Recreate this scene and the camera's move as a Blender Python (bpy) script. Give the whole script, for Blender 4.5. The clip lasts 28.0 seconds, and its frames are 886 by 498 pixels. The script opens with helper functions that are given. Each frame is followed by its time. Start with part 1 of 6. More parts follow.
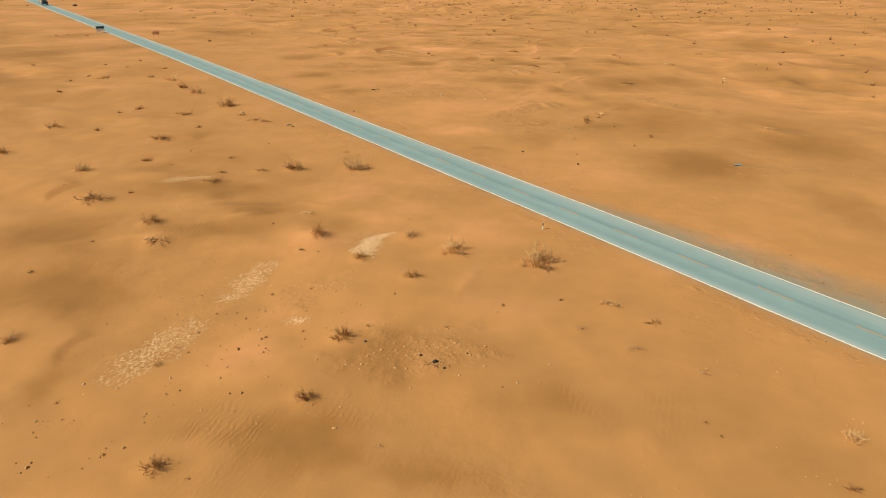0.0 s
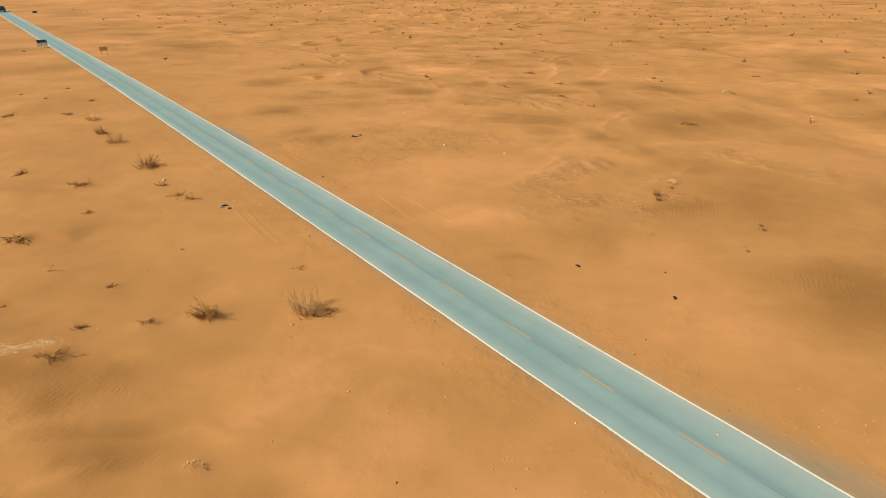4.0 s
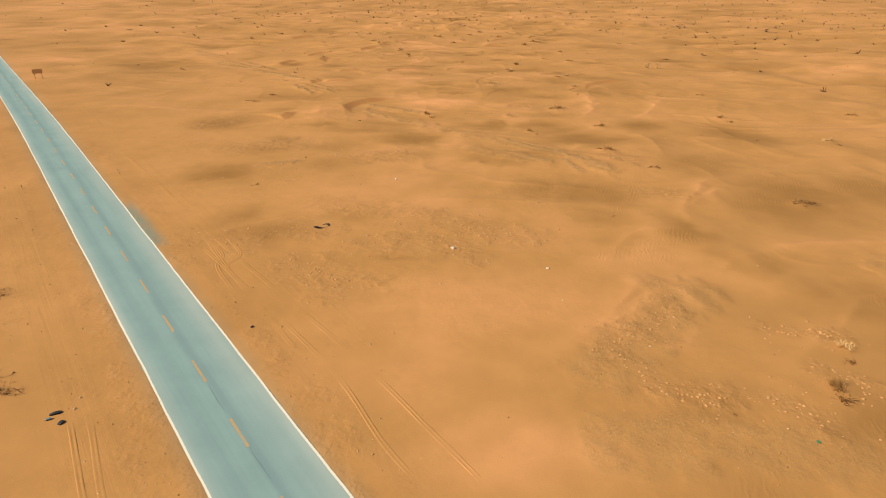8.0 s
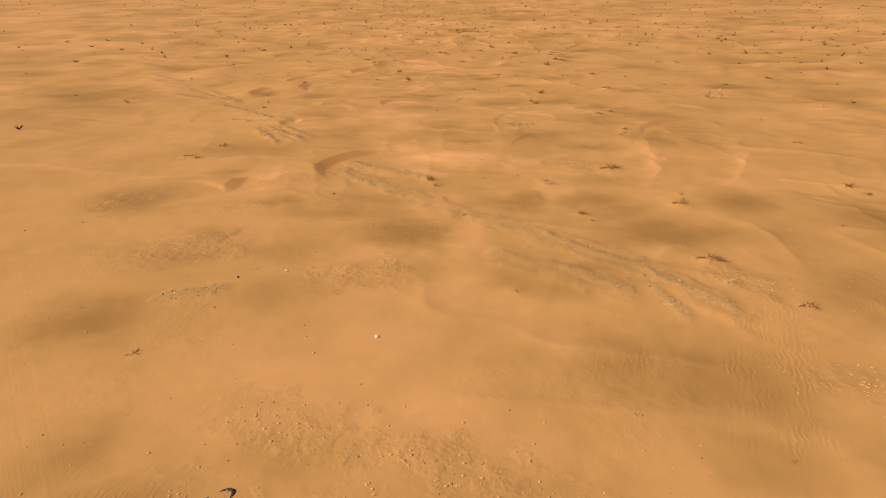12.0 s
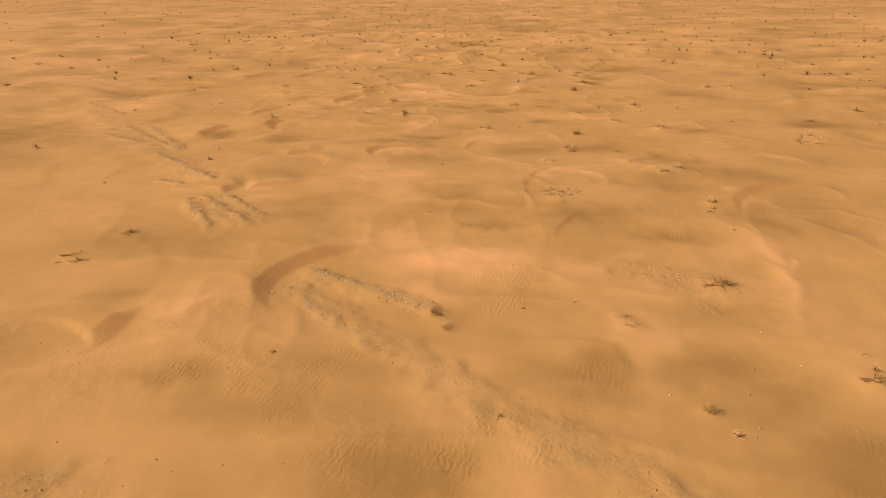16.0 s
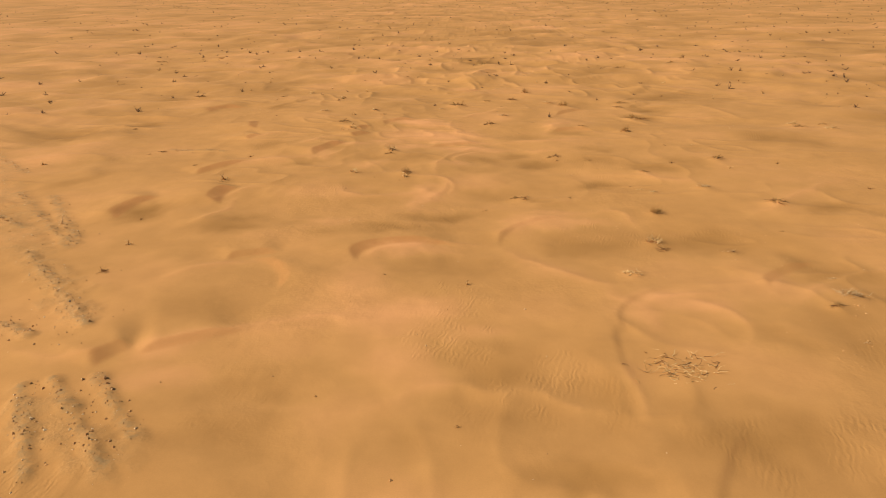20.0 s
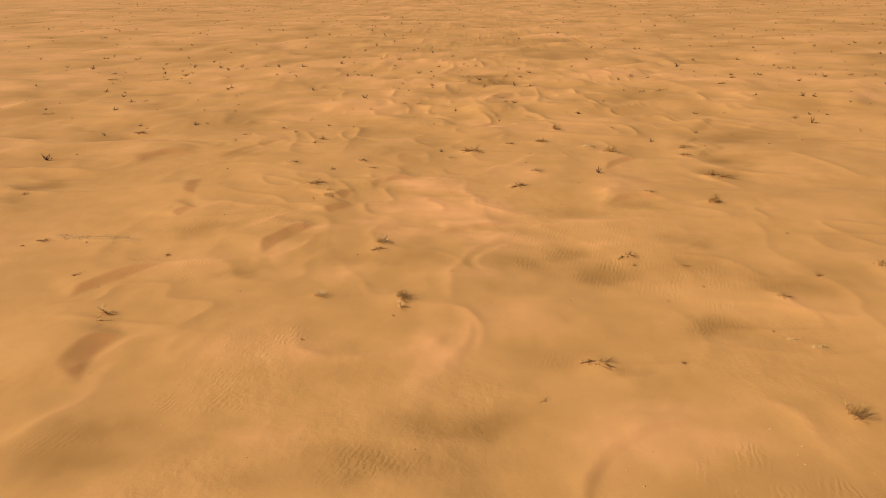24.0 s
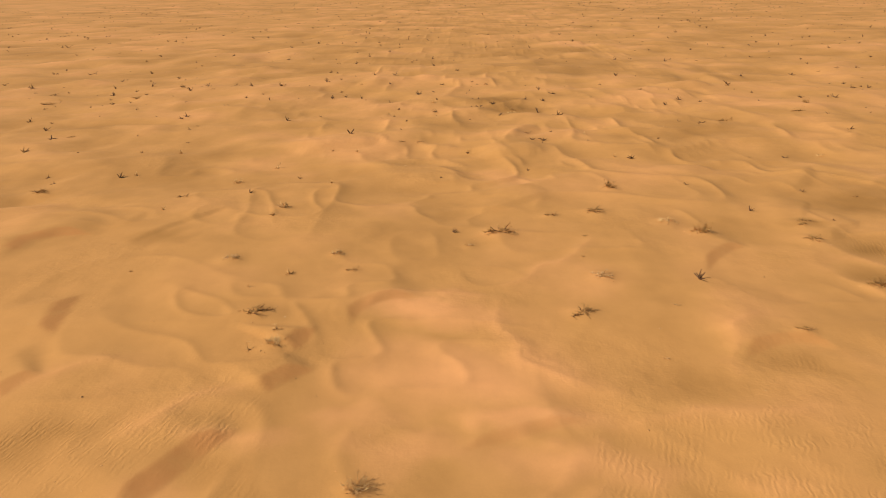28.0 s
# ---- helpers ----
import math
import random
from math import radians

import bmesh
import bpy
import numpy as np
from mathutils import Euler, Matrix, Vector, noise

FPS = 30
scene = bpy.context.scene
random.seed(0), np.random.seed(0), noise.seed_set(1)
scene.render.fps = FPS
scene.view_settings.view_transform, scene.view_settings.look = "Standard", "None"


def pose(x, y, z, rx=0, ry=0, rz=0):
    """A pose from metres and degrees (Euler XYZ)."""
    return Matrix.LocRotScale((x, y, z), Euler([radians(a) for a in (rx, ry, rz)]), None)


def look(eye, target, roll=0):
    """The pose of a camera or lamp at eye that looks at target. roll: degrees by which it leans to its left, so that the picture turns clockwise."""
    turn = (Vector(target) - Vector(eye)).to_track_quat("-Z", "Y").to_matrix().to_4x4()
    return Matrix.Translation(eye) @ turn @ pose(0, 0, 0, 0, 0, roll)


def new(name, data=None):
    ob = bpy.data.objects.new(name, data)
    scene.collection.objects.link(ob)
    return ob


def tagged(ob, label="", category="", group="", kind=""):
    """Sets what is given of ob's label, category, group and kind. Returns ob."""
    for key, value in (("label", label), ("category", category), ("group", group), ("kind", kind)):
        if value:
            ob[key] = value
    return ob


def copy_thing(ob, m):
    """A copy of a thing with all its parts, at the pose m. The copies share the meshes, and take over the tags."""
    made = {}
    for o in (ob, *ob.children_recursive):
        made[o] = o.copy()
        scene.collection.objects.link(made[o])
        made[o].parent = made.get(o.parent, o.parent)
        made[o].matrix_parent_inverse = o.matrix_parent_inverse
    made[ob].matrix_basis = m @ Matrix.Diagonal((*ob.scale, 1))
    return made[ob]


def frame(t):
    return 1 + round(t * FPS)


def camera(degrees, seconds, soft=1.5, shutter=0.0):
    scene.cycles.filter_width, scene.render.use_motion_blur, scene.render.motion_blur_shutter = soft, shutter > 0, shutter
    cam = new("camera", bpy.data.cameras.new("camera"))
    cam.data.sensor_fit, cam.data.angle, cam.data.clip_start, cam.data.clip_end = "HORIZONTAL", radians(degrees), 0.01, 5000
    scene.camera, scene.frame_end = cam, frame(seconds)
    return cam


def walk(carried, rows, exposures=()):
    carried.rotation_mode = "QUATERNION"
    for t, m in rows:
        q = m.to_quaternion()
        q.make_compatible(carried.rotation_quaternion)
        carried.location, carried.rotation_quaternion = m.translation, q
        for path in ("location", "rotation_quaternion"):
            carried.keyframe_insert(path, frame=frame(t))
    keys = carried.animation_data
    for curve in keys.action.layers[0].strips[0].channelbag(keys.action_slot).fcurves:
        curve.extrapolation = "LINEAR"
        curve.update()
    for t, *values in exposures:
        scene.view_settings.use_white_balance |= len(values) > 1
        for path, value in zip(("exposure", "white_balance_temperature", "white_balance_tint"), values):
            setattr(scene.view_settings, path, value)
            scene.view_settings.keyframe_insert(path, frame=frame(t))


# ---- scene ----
cam = camera(72.0, 28.0, soft=0.95)
PATH = [
    (0, (1.268, 1.54, 19.874), (1.204, 3.342, 19.01), -0.2),
    (0.5, (1.032, 5.132, 19.896), (0.968, 6.936, 19.034), -0.3),
    (1, (0.813, 8.666, 19.913), (0.75, 10.47, 19.052), -0.3),
    (1.5, (0.605, 12.172, 19.944), (0.542, 13.975, 19.082), -0.6),
    (2, (0.41, 15.647, 19.958), (0.347, 17.45, 19.096), -0.4),
    (2.5, (0.174, 19.121, 19.95), (0.113, 20.924, 19.087), -0.5),
    (3, (-0.083, 22.609, 19.965), (-0.141, 24.412, 19.102), -0.4),
    (3.5, (-0.364, 26.054, 19.996), (-0.417, 27.857, 19.133), -0.3),
    (5.5, (-1.107, 39.623, 20.196), (-1.161, 41.426, 19.333), -0.4),
    (6, (-1.2, 42.991, 20.229), (-1.256, 44.793, 19.363), -0.2),
    (6.5, (-1.311, 46.394, 20.223), (-1.368, 48.197, 19.359), -0.2),
    (7, (-1.468, 49.861, 20.187), (-1.525, 51.666, 19.327), -0.4),
    (7.5, (-1.601, 53.332, 20.126), (-1.659, 55.137, 19.269), -0.4),
    (8, (-1.831, 56.858, 20.074), (-1.889, 58.666, 19.22), -0.3),
    (8.5, (-2.157, 60.459, 20.053), (-2.214, 62.267, 19.201), -0.2),
    (9, (-2.418, 64.095, 20.035), (-2.476, 65.904, 19.184), -0.2),
    (9.5, (-2.537, 67.737, 20.013), (-2.6, 69.546, 19.163), -0.4),
    (10, (-2.564, 71.242, 20.012), (-2.631, 73.051, 19.163), -0.4),
    (10.5, (-2.617, 74.731, 20.029), (-2.69, 76.541, 19.181), -0.6),
    (11, (-2.727, 78.228, 20.044), (-2.804, 80.039, 19.198), -0.7),
    (11.5, (-2.918, 81.672, 20.063), (-2.994, 83.484, 19.219), -0.7),
    (13.5, (-4.063, 95.019, 20.106), (-4.134, 96.832, 19.265), -0.7),
    (14, (-4.278, 98.357, 20.067), (-4.349, 100.171, 19.228), -0.7),
    (14.5, (-4.417, 101.695, 19.996), (-4.489, 103.511, 19.161), -0.7),
    (15, (-4.552, 105.022, 19.927), (-4.626, 106.839, 19.095), -0.7),
    (15.5, (-4.764, 108.346, 19.857), (-4.838, 110.164, 19.027), -0.7),
    (16, (-5.055, 111.663, 19.794), (-5.128, 113.483, 18.967), -0.7),
    (16.5, (-5.415, 115.048, 19.723), (-5.489, 116.868, 18.897), -0.6),
    (17, (-5.838, 118.523, 19.655), (-5.911, 120.344, 18.83), -0.6),
    (17.5, (-6.282, 122.045, 19.608), (-6.355, 123.867, 18.786), -0.7),
    (18, (-6.67, 125.58, 19.614), (-6.743, 127.402, 18.793), -0.6),
    (18.5, (-7.025, 129.096, 19.658), (-7.096, 130.919, 18.839), -0.7),
    (19, (-7.325, 132.592, 19.724), (-7.397, 134.417, 18.908), -0.7),
    (19.5, (-7.595, 136.079, 19.801), (-7.667, 137.904, 18.987), -0.7),
    (20, (-7.907, 139.592, 19.889), (-7.978, 141.418, 19.077), -0.8),
    (20.5, (-8.23, 143.073, 19.96), (-8.299, 144.9, 19.148), -0.7),
    (21, (-8.526, 146.561, 20.031), (-8.593, 148.389, 19.221), -0.7),
    (21.5, (-8.804, 150.036, 20.099), (-8.871, 151.864, 19.29), -0.7),
    (23.5, (-10.098, 164.007, 20.359), (-10.16, 165.835, 19.549), -0.6),
    (24, (-10.39, 167.433, 20.327), (-10.451, 169.261, 19.518), -0.7),
    (24.5, (-10.674, 170.869, 20.263), (-10.735, 172.697, 19.455), -0.7),
    (25, (-11.008, 174.31, 20.197), (-11.066, 176.139, 19.39), -0.6),
    (25.5, (-11.351, 177.741, 20.153), (-11.406, 179.57, 19.346), -0.6),
    (26, (-11.678, 181.064, 20.172), (-11.732, 182.893, 19.365), -0.6),
    (26.5, (-11.972, 184.378, 20.214), (-12.025, 186.207, 19.407), -0.7),
    (27, (-12.225, 187.745, 20.268), (-12.278, 189.574, 19.461), -0.7),
    (27.5, (-12.412, 191.011, 20.311), (-12.466, 192.841, 19.505), -0.8),
    (28, (-12.597, 194.317, 20.339), (-12.651, 196.148, 19.535), -0.8),
]
walk(cam, [(t, look(eye, target, roll)) for t, eye, target, roll in PATH])

# ---- light ----
SUN_AZ, SUN_EL = radians(-107), radians(42)   # azimuth from +y, clockwise
world = bpy.data.worlds.new("world")
scene.world = world
world.use_nodes = True
wn = world.node_tree
sky = wn.nodes.new("ShaderNodeTexSky")
sky.sky_type = "NISHITA"
sky.sun_disc = False
sky.sun_elevation, sky.sun_rotation = SUN_EL, SUN_AZ
wn.links.new(sky.outputs[0], wn.nodes["Background"].inputs[0])
wn.nodes["Background"].inputs[1].default_value = 0.065
sun = new("sun", bpy.data.lights.new("sun", "SUN"))
sun.data.energy, sun.data.angle, sun.data.color = 4.4, radians(0.5), (1.0, 0.95, 0.86)
sun_dir = Vector((math.sin(SUN_AZ) * math.cos(SUN_EL), math.cos(SUN_AZ) * math.cos(SUN_EL), math.sin(SUN_EL)))
sun.matrix_world = look(sun_dir * 100, (0, 0, 0))

# ---- materials ----
def mat(name):
    m = bpy.data.materials.new(name)
    m.use_nodes = True
    nt = m.node_tree
    return m, nt, nt.nodes["Principled BSDF"]


def node(nt, kind, **values):
    n = nt.nodes.new(kind)
    for key, value in values.items():
        n.inputs[key].default_value = value
    return n


def noise_tex(nt, vec, scale, detail=3.0, rough=0.55):
    n = node(nt, "ShaderNodeTexNoise", Scale=scale, Detail=detail, Roughness=rough)
    if vec is not None:
        nt.links.new(vec, n.inputs["Vector"])
    return n.outputs["Fac"]


def ramp(nt, fac, lo, hi, a=(0, 0, 0, 1), b=(1, 1, 1, 1)):
    n = nt.nodes.new("ShaderNodeValToRGB")
    n.color_ramp.elements[0].position, n.color_ramp.elements[0].color = lo, a
    n.color_ramp.elements[1].position, n.color_ramp.elements[1].color = hi, b
    nt.links.new(fac, n.inputs[0])
    return n.outputs[0]


def mixc(nt, fac, a, b, mode="MIX"):
    n = nt.nodes.new("ShaderNodeMix")
    n.data_type, n.blend_type = "RGBA", mode
    for sock, value in ((n.inputs[0], fac), (n.inputs[6], a), (n.inputs[7], b)):
        if isinstance(value, (int, float, tuple)):
            sock.default_value = value
        else:
            nt.links.new(value, sock)
    return n.outputs[2]


def calc(nt, op, a, b=0.0, c=0.0):
    n = nt.nodes.new("ShaderNodeMath")
    n.operation = op
    for sock, value in zip(n.inputs, (a, b, c)):
        if isinstance(value, (int, float)):
            sock.default_value = value
        else:
            nt.links.new(value, sock)
    return n.outputs[0]


def attr(nt, name):
    n = nt.nodes.new("ShaderNodeAttribute")
    n.attribute_name = name
    return n.outputs["Fac"]


def place_vec(nt):
    return nt.nodes.new("ShaderNodeNewGeometry").outputs["Position"]


def turned(nt, vec, scale, rot=(0, 0, 0)):
    """vec turned, then scaled."""
    for key, value in (("Rotation", rot), ("Scale", scale)):
        n = nt.nodes.new("ShaderNodeMapping")
        n.inputs[key].default_value = value
        nt.links.new(vec, n.inputs["Vector"])
        vec = n.outputs[0]
    return vec


def bump(nt, bsdf, height, strength, distance):
    n = node(nt, "ShaderNodeBump", Strength=strength, Distance=distance)
    nt.links.new(height, n.inputs["Height"])
    nt.links.new(n.outputs[0], bsdf.inputs["Normal"])


def sand_material():
    m, nt, p = mat("sand")
    v = place_vec(nt)
    # broad tints: olive-brown coarse sand to peach-coloured blown sand
    blown = attr(nt, "blown")
    tint = nt.nodes.new("ShaderNodeValToRGB")
    tint.color_ramp.elements[0].position, tint.color_ramp.elements[0].color = 0.0, (0.365, 0.168, 0.042, 1)
    tint.color_ramp.elements[1].position, tint.color_ramp.elements[1].color = 1.0, (0.755, 0.338, 0.118, 1)
    tint.color_ramp.elements.new(0.5).color = (0.56, 0.264, 0.076, 1)
    nt.links.new(blown, tint.inputs[0])
    col = tint.outputs[0]
    mid = noise_tex(nt, v, 0.55, 4.0, 0.6)
    col = mixc(nt, 0.3, col, ramp(nt, mid, 0.3, 0.72, (0.82, 0.8, 0.78, 1), (1.12, 1.13, 1.15, 1)), "MULTIPLY")
    grain = noise_tex(nt, v, 14.0, 4.0, 0.75)
    col = mixc(nt, 0.35, col, ramp(nt, grain, 0.25, 0.75, (0.84, 0.83, 0.82, 1), (1.14, 1.14, 1.14, 1)), "MULTIPLY")
    # slip faces: redder sand, their shade also darkened into the colour
    col = mixc(nt, calc(nt, "MULTIPLY", calc(nt, "MULTIPLY", attr(nt, "lee_shade"), ramp(nt, noise_tex(nt, v, 0.5, 4.0, 0.6), 0.2, 0.5)), 0.7), col, (0.51, 0.203, 0.058, 1))
    # gravel, bluish grey road base strewn about, pale crust
    gmask = calc(nt, "MULTIPLY", attr(nt, "gravel"), ramp(nt, noise_tex(nt, turned(nt, v, (1.0, 0.7, 1.0), (0, 0, -0.9)), 1.1, 6.0, 0.7), 0.36, 0.6))
    stone = node(nt, "ShaderNodeTexVoronoi", Scale=11.0)
    nt.links.new(v, stone.inputs["Vector"])
    gcol = ramp(nt, stone.outputs["Color"], 0.15, 0.85, (0.3, 0.15, 0.05, 1), (0.58, 0.31, 0.105, 1))
    gcol = mixc(nt, ramp(nt, noise_tex(nt, v, 0.5, 4.0, 0.6), 0.45, 0.6), gcol, (0.43, 0.228, 0.078, 1))
    col = mixc(nt, calc(nt, "MULTIPLY", gmask, 0.42), col, gcol)
    grit = calc(nt, "MULTIPLY", attr(nt, "grit"), ramp(nt, noise_tex(nt, v, 2.2, 5.0, 0.7), 0.42, 0.62))
    col = mixc(nt, calc(nt, "MULTIPLY", grit, 0.42), col, (0.235, 0.18, 0.09, 1))
    smask = calc(nt, "MULTIPLY", attr(nt, "shoulder"), ramp(nt, noise_tex(nt, v, 0.5, 4.0, 0.6), 0.0, 0.55))
    col = mixc(nt, smask, col, (0.27, 0.26, 0.17, 1))
    cmask = ramp(nt, calc(nt, "ADD", calc(nt, "MULTIPLY", attr(nt, "crust"), 0.4), calc(nt, "MULTIPLY", noise_tex(nt, turned(nt, v, (1.5, 0.7, 1.0), (0, 0, 0.3)), 4.2, 5.0, 0.8), 0.95)), 0.76, 0.95)
    flake = node(nt, "ShaderNodeTexVoronoi", Scale=10.0)
    nt.links.new(v, flake.inputs["Vector"])
    ccol = ramp(nt, flake.outputs["Distance"], 0.05, 0.6, (0.9, 0.6, 0.29, 1), (0.8, 0.49, 0.21, 1))
    col = mixc(nt, calc(nt, "MULTIPLY", cmask, 0.85), col, ccol)
    # stirred sand with pale wisps and clods
    clod = noise_tex(nt, turned(nt, v, (1.0, 0.6, 1.0), (0, 0, -0.5)), 1.9, 6.0, 0.72)
    stir = attr(nt, "stir")
    wmask = calc(nt, "MULTIPLY", stir, ramp(nt, clod, 0.54, 0.7))
    col = mixc(nt, calc(nt, "MULTIPLY", wmask, 0.3), col, (0.74, 0.42, 0.175, 1))
    col = mixc(nt, calc(nt, "MULTIPLY", calc(nt, "MULTIPLY", stir, ramp(nt, clod, 0.4, 0.28)), 0.3), col, (0.43, 0.2, 0.06, 1))
    nt.links.new(col, p.inputs["Base Color"])
    p.inputs["Roughness"].default_value = 0.92
    p.inputs["Specular IOR Level"].default_value = 0.15
    # relief: wind ripples in patches, ruts beside the road, grain
    wave = node(nt, "ShaderNodeTexWave", Scale=0.95, Distortion=8.0, Detail=3.0)
    wave.inputs["Detail Scale"].default_value = 1.5
    nt.links.new(turned(nt, v, (1.0, 1.0, 1.0), (0, 0, 0.35)), wave.inputs["Vector"])
    rmask = calc(nt, "ADD", calc(nt, "MULTIPLY", ramp(nt, noise_tex(nt, v, 0.16, 5.0, 0.6), 0.48, 0.62), ramp(nt, blown, 0.2, 0.42, (1, 1, 1, 1), (0, 0, 0, 1))), calc(nt, "MULTIPLY", attr(nt, "ripple"), ramp(nt, noise_tex(nt, v, 0.5, 4.0, 0.65), 0.42, 0.62)))
    h = calc(nt, "MULTIPLY", calc(nt, "MULTIPLY", wave.outputs["Fac"], rmask), 0.02)
    rut = noise_tex(nt, turned(nt, v, (1.9, 0.055, 0.2), (0, 0, -ROAD_TURN)), 1.0, 3.0, 0.6)
    h = calc(nt, "ADD", h, calc(nt, "MULTIPLY", calc(nt, "MULTIPLY", rut, attr(nt, "rut")), 0.05))
    h = calc(nt, "ADD", h, calc(nt, "MULTIPLY", noise_tex(nt, turned(nt, v, (1.0, 1.5, 1.0)), 0.2, 2.0, 0.45), 0.07))
    churn = ramp(nt, noise_tex(nt, v, 0.07, 4.0, 0.6), 0.5, 0.64)
    h = calc(nt, "ADD", h, calc(nt, "MULTIPLY", calc(nt, "MULTIPLY", noise_tex(nt, v, 1.3, 4.0, 0.6), churn), 0.1))
    h = calc(nt, "ADD", h, calc(nt, "MULTIPLY", noise_tex(nt, v, 2.6, 5.0, 0.6), 0.012))
    h = calc(nt, "ADD", h, calc(nt, "MULTIPLY", calc(nt, "MULTIPLY", noise_tex(nt, v, 4.0, 6.0, 0.75), gmask), 0.05))
    h = calc(nt, "ADD", h, calc(nt, "MULTIPLY", calc(nt, "MULTIPLY", flake.outputs["Distance"], cmask), 0.06))
    h = calc(nt, "ADD", h, calc(nt, "MULTIPLY", calc(nt, "MULTIPLY", noise_tex(nt, v, 1.7, 4.0, 0.55), calc(nt, "MULTIPLY", stir, ramp(nt, noise_tex(nt, v, 0.4, 4.0, 0.6), 0.45, 0.62))), 0.16))
    bump(nt, p, h, 0.7, 1.0)
    return m


def asphalt_material():
    m, nt, p = mat("asphalt")
    v = place_vec(nt)
    along = turned(nt, v, (1.6, 0.05, 1.0), (0, 0, -ROAD_TURN))
    streak = noise_tex(nt, along, 1.0, 5.0, 0.6)
    blot = noise_tex(nt, v, 0.35, 5.0, 0.6)
    col = ramp(nt, streak, 0.3, 0.7, (0.255, 0.36, 0.31, 1), (0.305, 0.408, 0.35, 1))
    col = mixc(nt, 0.6, col, ramp(nt, blot, 0.3, 0.7, (0.86, 0.88, 0.88, 1), (1.1, 1.1, 1.08, 1)), "MULTIPLY")
    col = mixc(nt, calc(nt, "MULTIPLY", attr(nt, "margin"), 0.42), col, (0.66, 0.6, 0.46, 1))
    col = mixc(nt, calc(nt, "MULTIPLY", attr(nt, "worn"), 0.55), col, (0.18, 0.265, 0.25, 1))
    grain = noise_tex(nt, v, 30.0, 3.0, 0.7)
    col = mixc(nt, 0.4, col, ramp(nt, grain, 0.3, 0.7, (0.85, 0.85, 0.85, 1), (1.1, 1.1, 1.1, 1)), "MULTIPLY")
    nt.links.new(col, p.inputs["Base Color"])
    p.inputs["Roughness"].default_value = 0.85
    p.inputs["Specular IOR Level"].default_value = 0.25
    bump(nt, p, grain, 0.3, 0.02)
    return m


def worn_paint(name, colour, under, bare):
    m, nt, p = mat(name)
    v = place_vec(nt)
    fac = ramp(nt, noise_tex(nt, v, 3.5, 6.0, 0.75), bare, bare + 0.12)
    nt.links.new(mixc(nt, fac, under, colour), p.inputs["Base Color"])
    p.inputs["Roughness"].default_value = 0.7
    return m


def mottled(name, a, b, scale=20.0, rough=0.8, metal=0.0, per_object=0.0):
    m, nt, p = mat(name)
    v = nt.nodes.new("ShaderNodeTexCoord").outputs["Object"]
    f = noise_tex(nt, v, scale, 4.0, 0.65)
    col = ramp(nt, f, 0.3, 0.7, (*a, 1), (*b, 1))
    if per_object:
        rnd = nt.nodes.new("ShaderNodeObjectInfo").outputs["Random"]
        col = mixc(nt, 1.0, col, ramp(nt, rnd, 0.0, 1.0, (1 - per_object,) * 3 + (1,), (1 + per_object,) * 3 + (1,)), "MULTIPLY")
    nt.links.new(col, p.inputs["Base Color"])
    p.inputs["Roughness"].default_value, p.inputs["Metallic"].default_value = rough, metal
    bump(nt, p, f, 0.3, 0.02)
    return m


# ---- the plan: road line and lie of the land ----
ROAD_AT = np.array([-5.43, 70.43])             # start of one centre dash
ROAD_WAY = np.array([-0.6265, 0.7795])          # along the road, away from the start
ROAD_OFF = np.array([0.7795, 0.6265])           # across the road
ROAD_TURN = math.atan2(-ROAD_WAY[0], ROAD_WAY[1])
ROAD_HALF = 2.38
DASH, PERIOD = 2.4, 6.0

SAND = sand_material()
ASPHALT = asphalt_material()

# slip-face crests: start, middle, end (lee on the right hand), height
CRESTS_NEAR = [
    (-17.2, 144.6, -17.6, 151.0, -11.2, 156.0, 0.52), (2.0, 156.4, 3.7, 160.1, 5.9, 162.8, 0.16),
    (-26.7, 140.6, -25.8, 142.5, -25.9, 145.8, 0.55),
    (1.8, 170.5, 3.2, 175.3, 8.6, 178.5, 0.13), (12.9, 177.4, 15.3, 179.9, 19.4, 182.8, 0.3),
    (19.2, 162.8, 22.9, 168.1, 29.5, 170.6, 0.40),
    (-28.5, 166.9, -27.9, 168.3, -27.2, 168.8, 0.40), (-26.9, 168.3, -24.3, 169.5, -20.6, 171.6, 0.30),
    (-16.1, 181.4, -14.5, 184.9, -7.1, 185.6, 0.45), (-5.0, 185.3, -3.0, 190.0, 2.4, 192.8, 0.22),
]
CRESTS_FAR = [
    (-26.3, 181.6, -24.9, 182.7, -22.0, 183.4, 0.30), (-24.7, 181.9, -22.2, 180.2, -20.9, 176.6, 0.30),
    (-40.1, 190.6, -39.9, 194.4, -38.2, 196.9, 0.45), (-38.2, 204.6, -36.4, 207.0, -33.2, 210.3, 0.40),
    (-26.6, 211.5, -25.0, 214.8, -22.9, 218.1, 0.46), (-19.5, 227.4, -18.2, 230.5, -14.8, 231.5, 0.34),
    (-13.0, 216.8, -9.3, 218.1, -5.4, 219.7, 0.24), (-49.7, 239.2, -49.4, 243.0, -44.5, 244.0, 0.45),
    (-37.8, 226.2, -38.8, 229.5, -39.7, 232.8, 0.42), (-31.5, 194.5, -31.9, 197.4, -31.0, 199.1, 0.55),
    (-22.7, 220.4, -22.0, 221.5, -20.4, 223.1, 0.40), (-22.4, 224.5, -21.8, 225.7, -21.5, 227.4, 0.40),
]
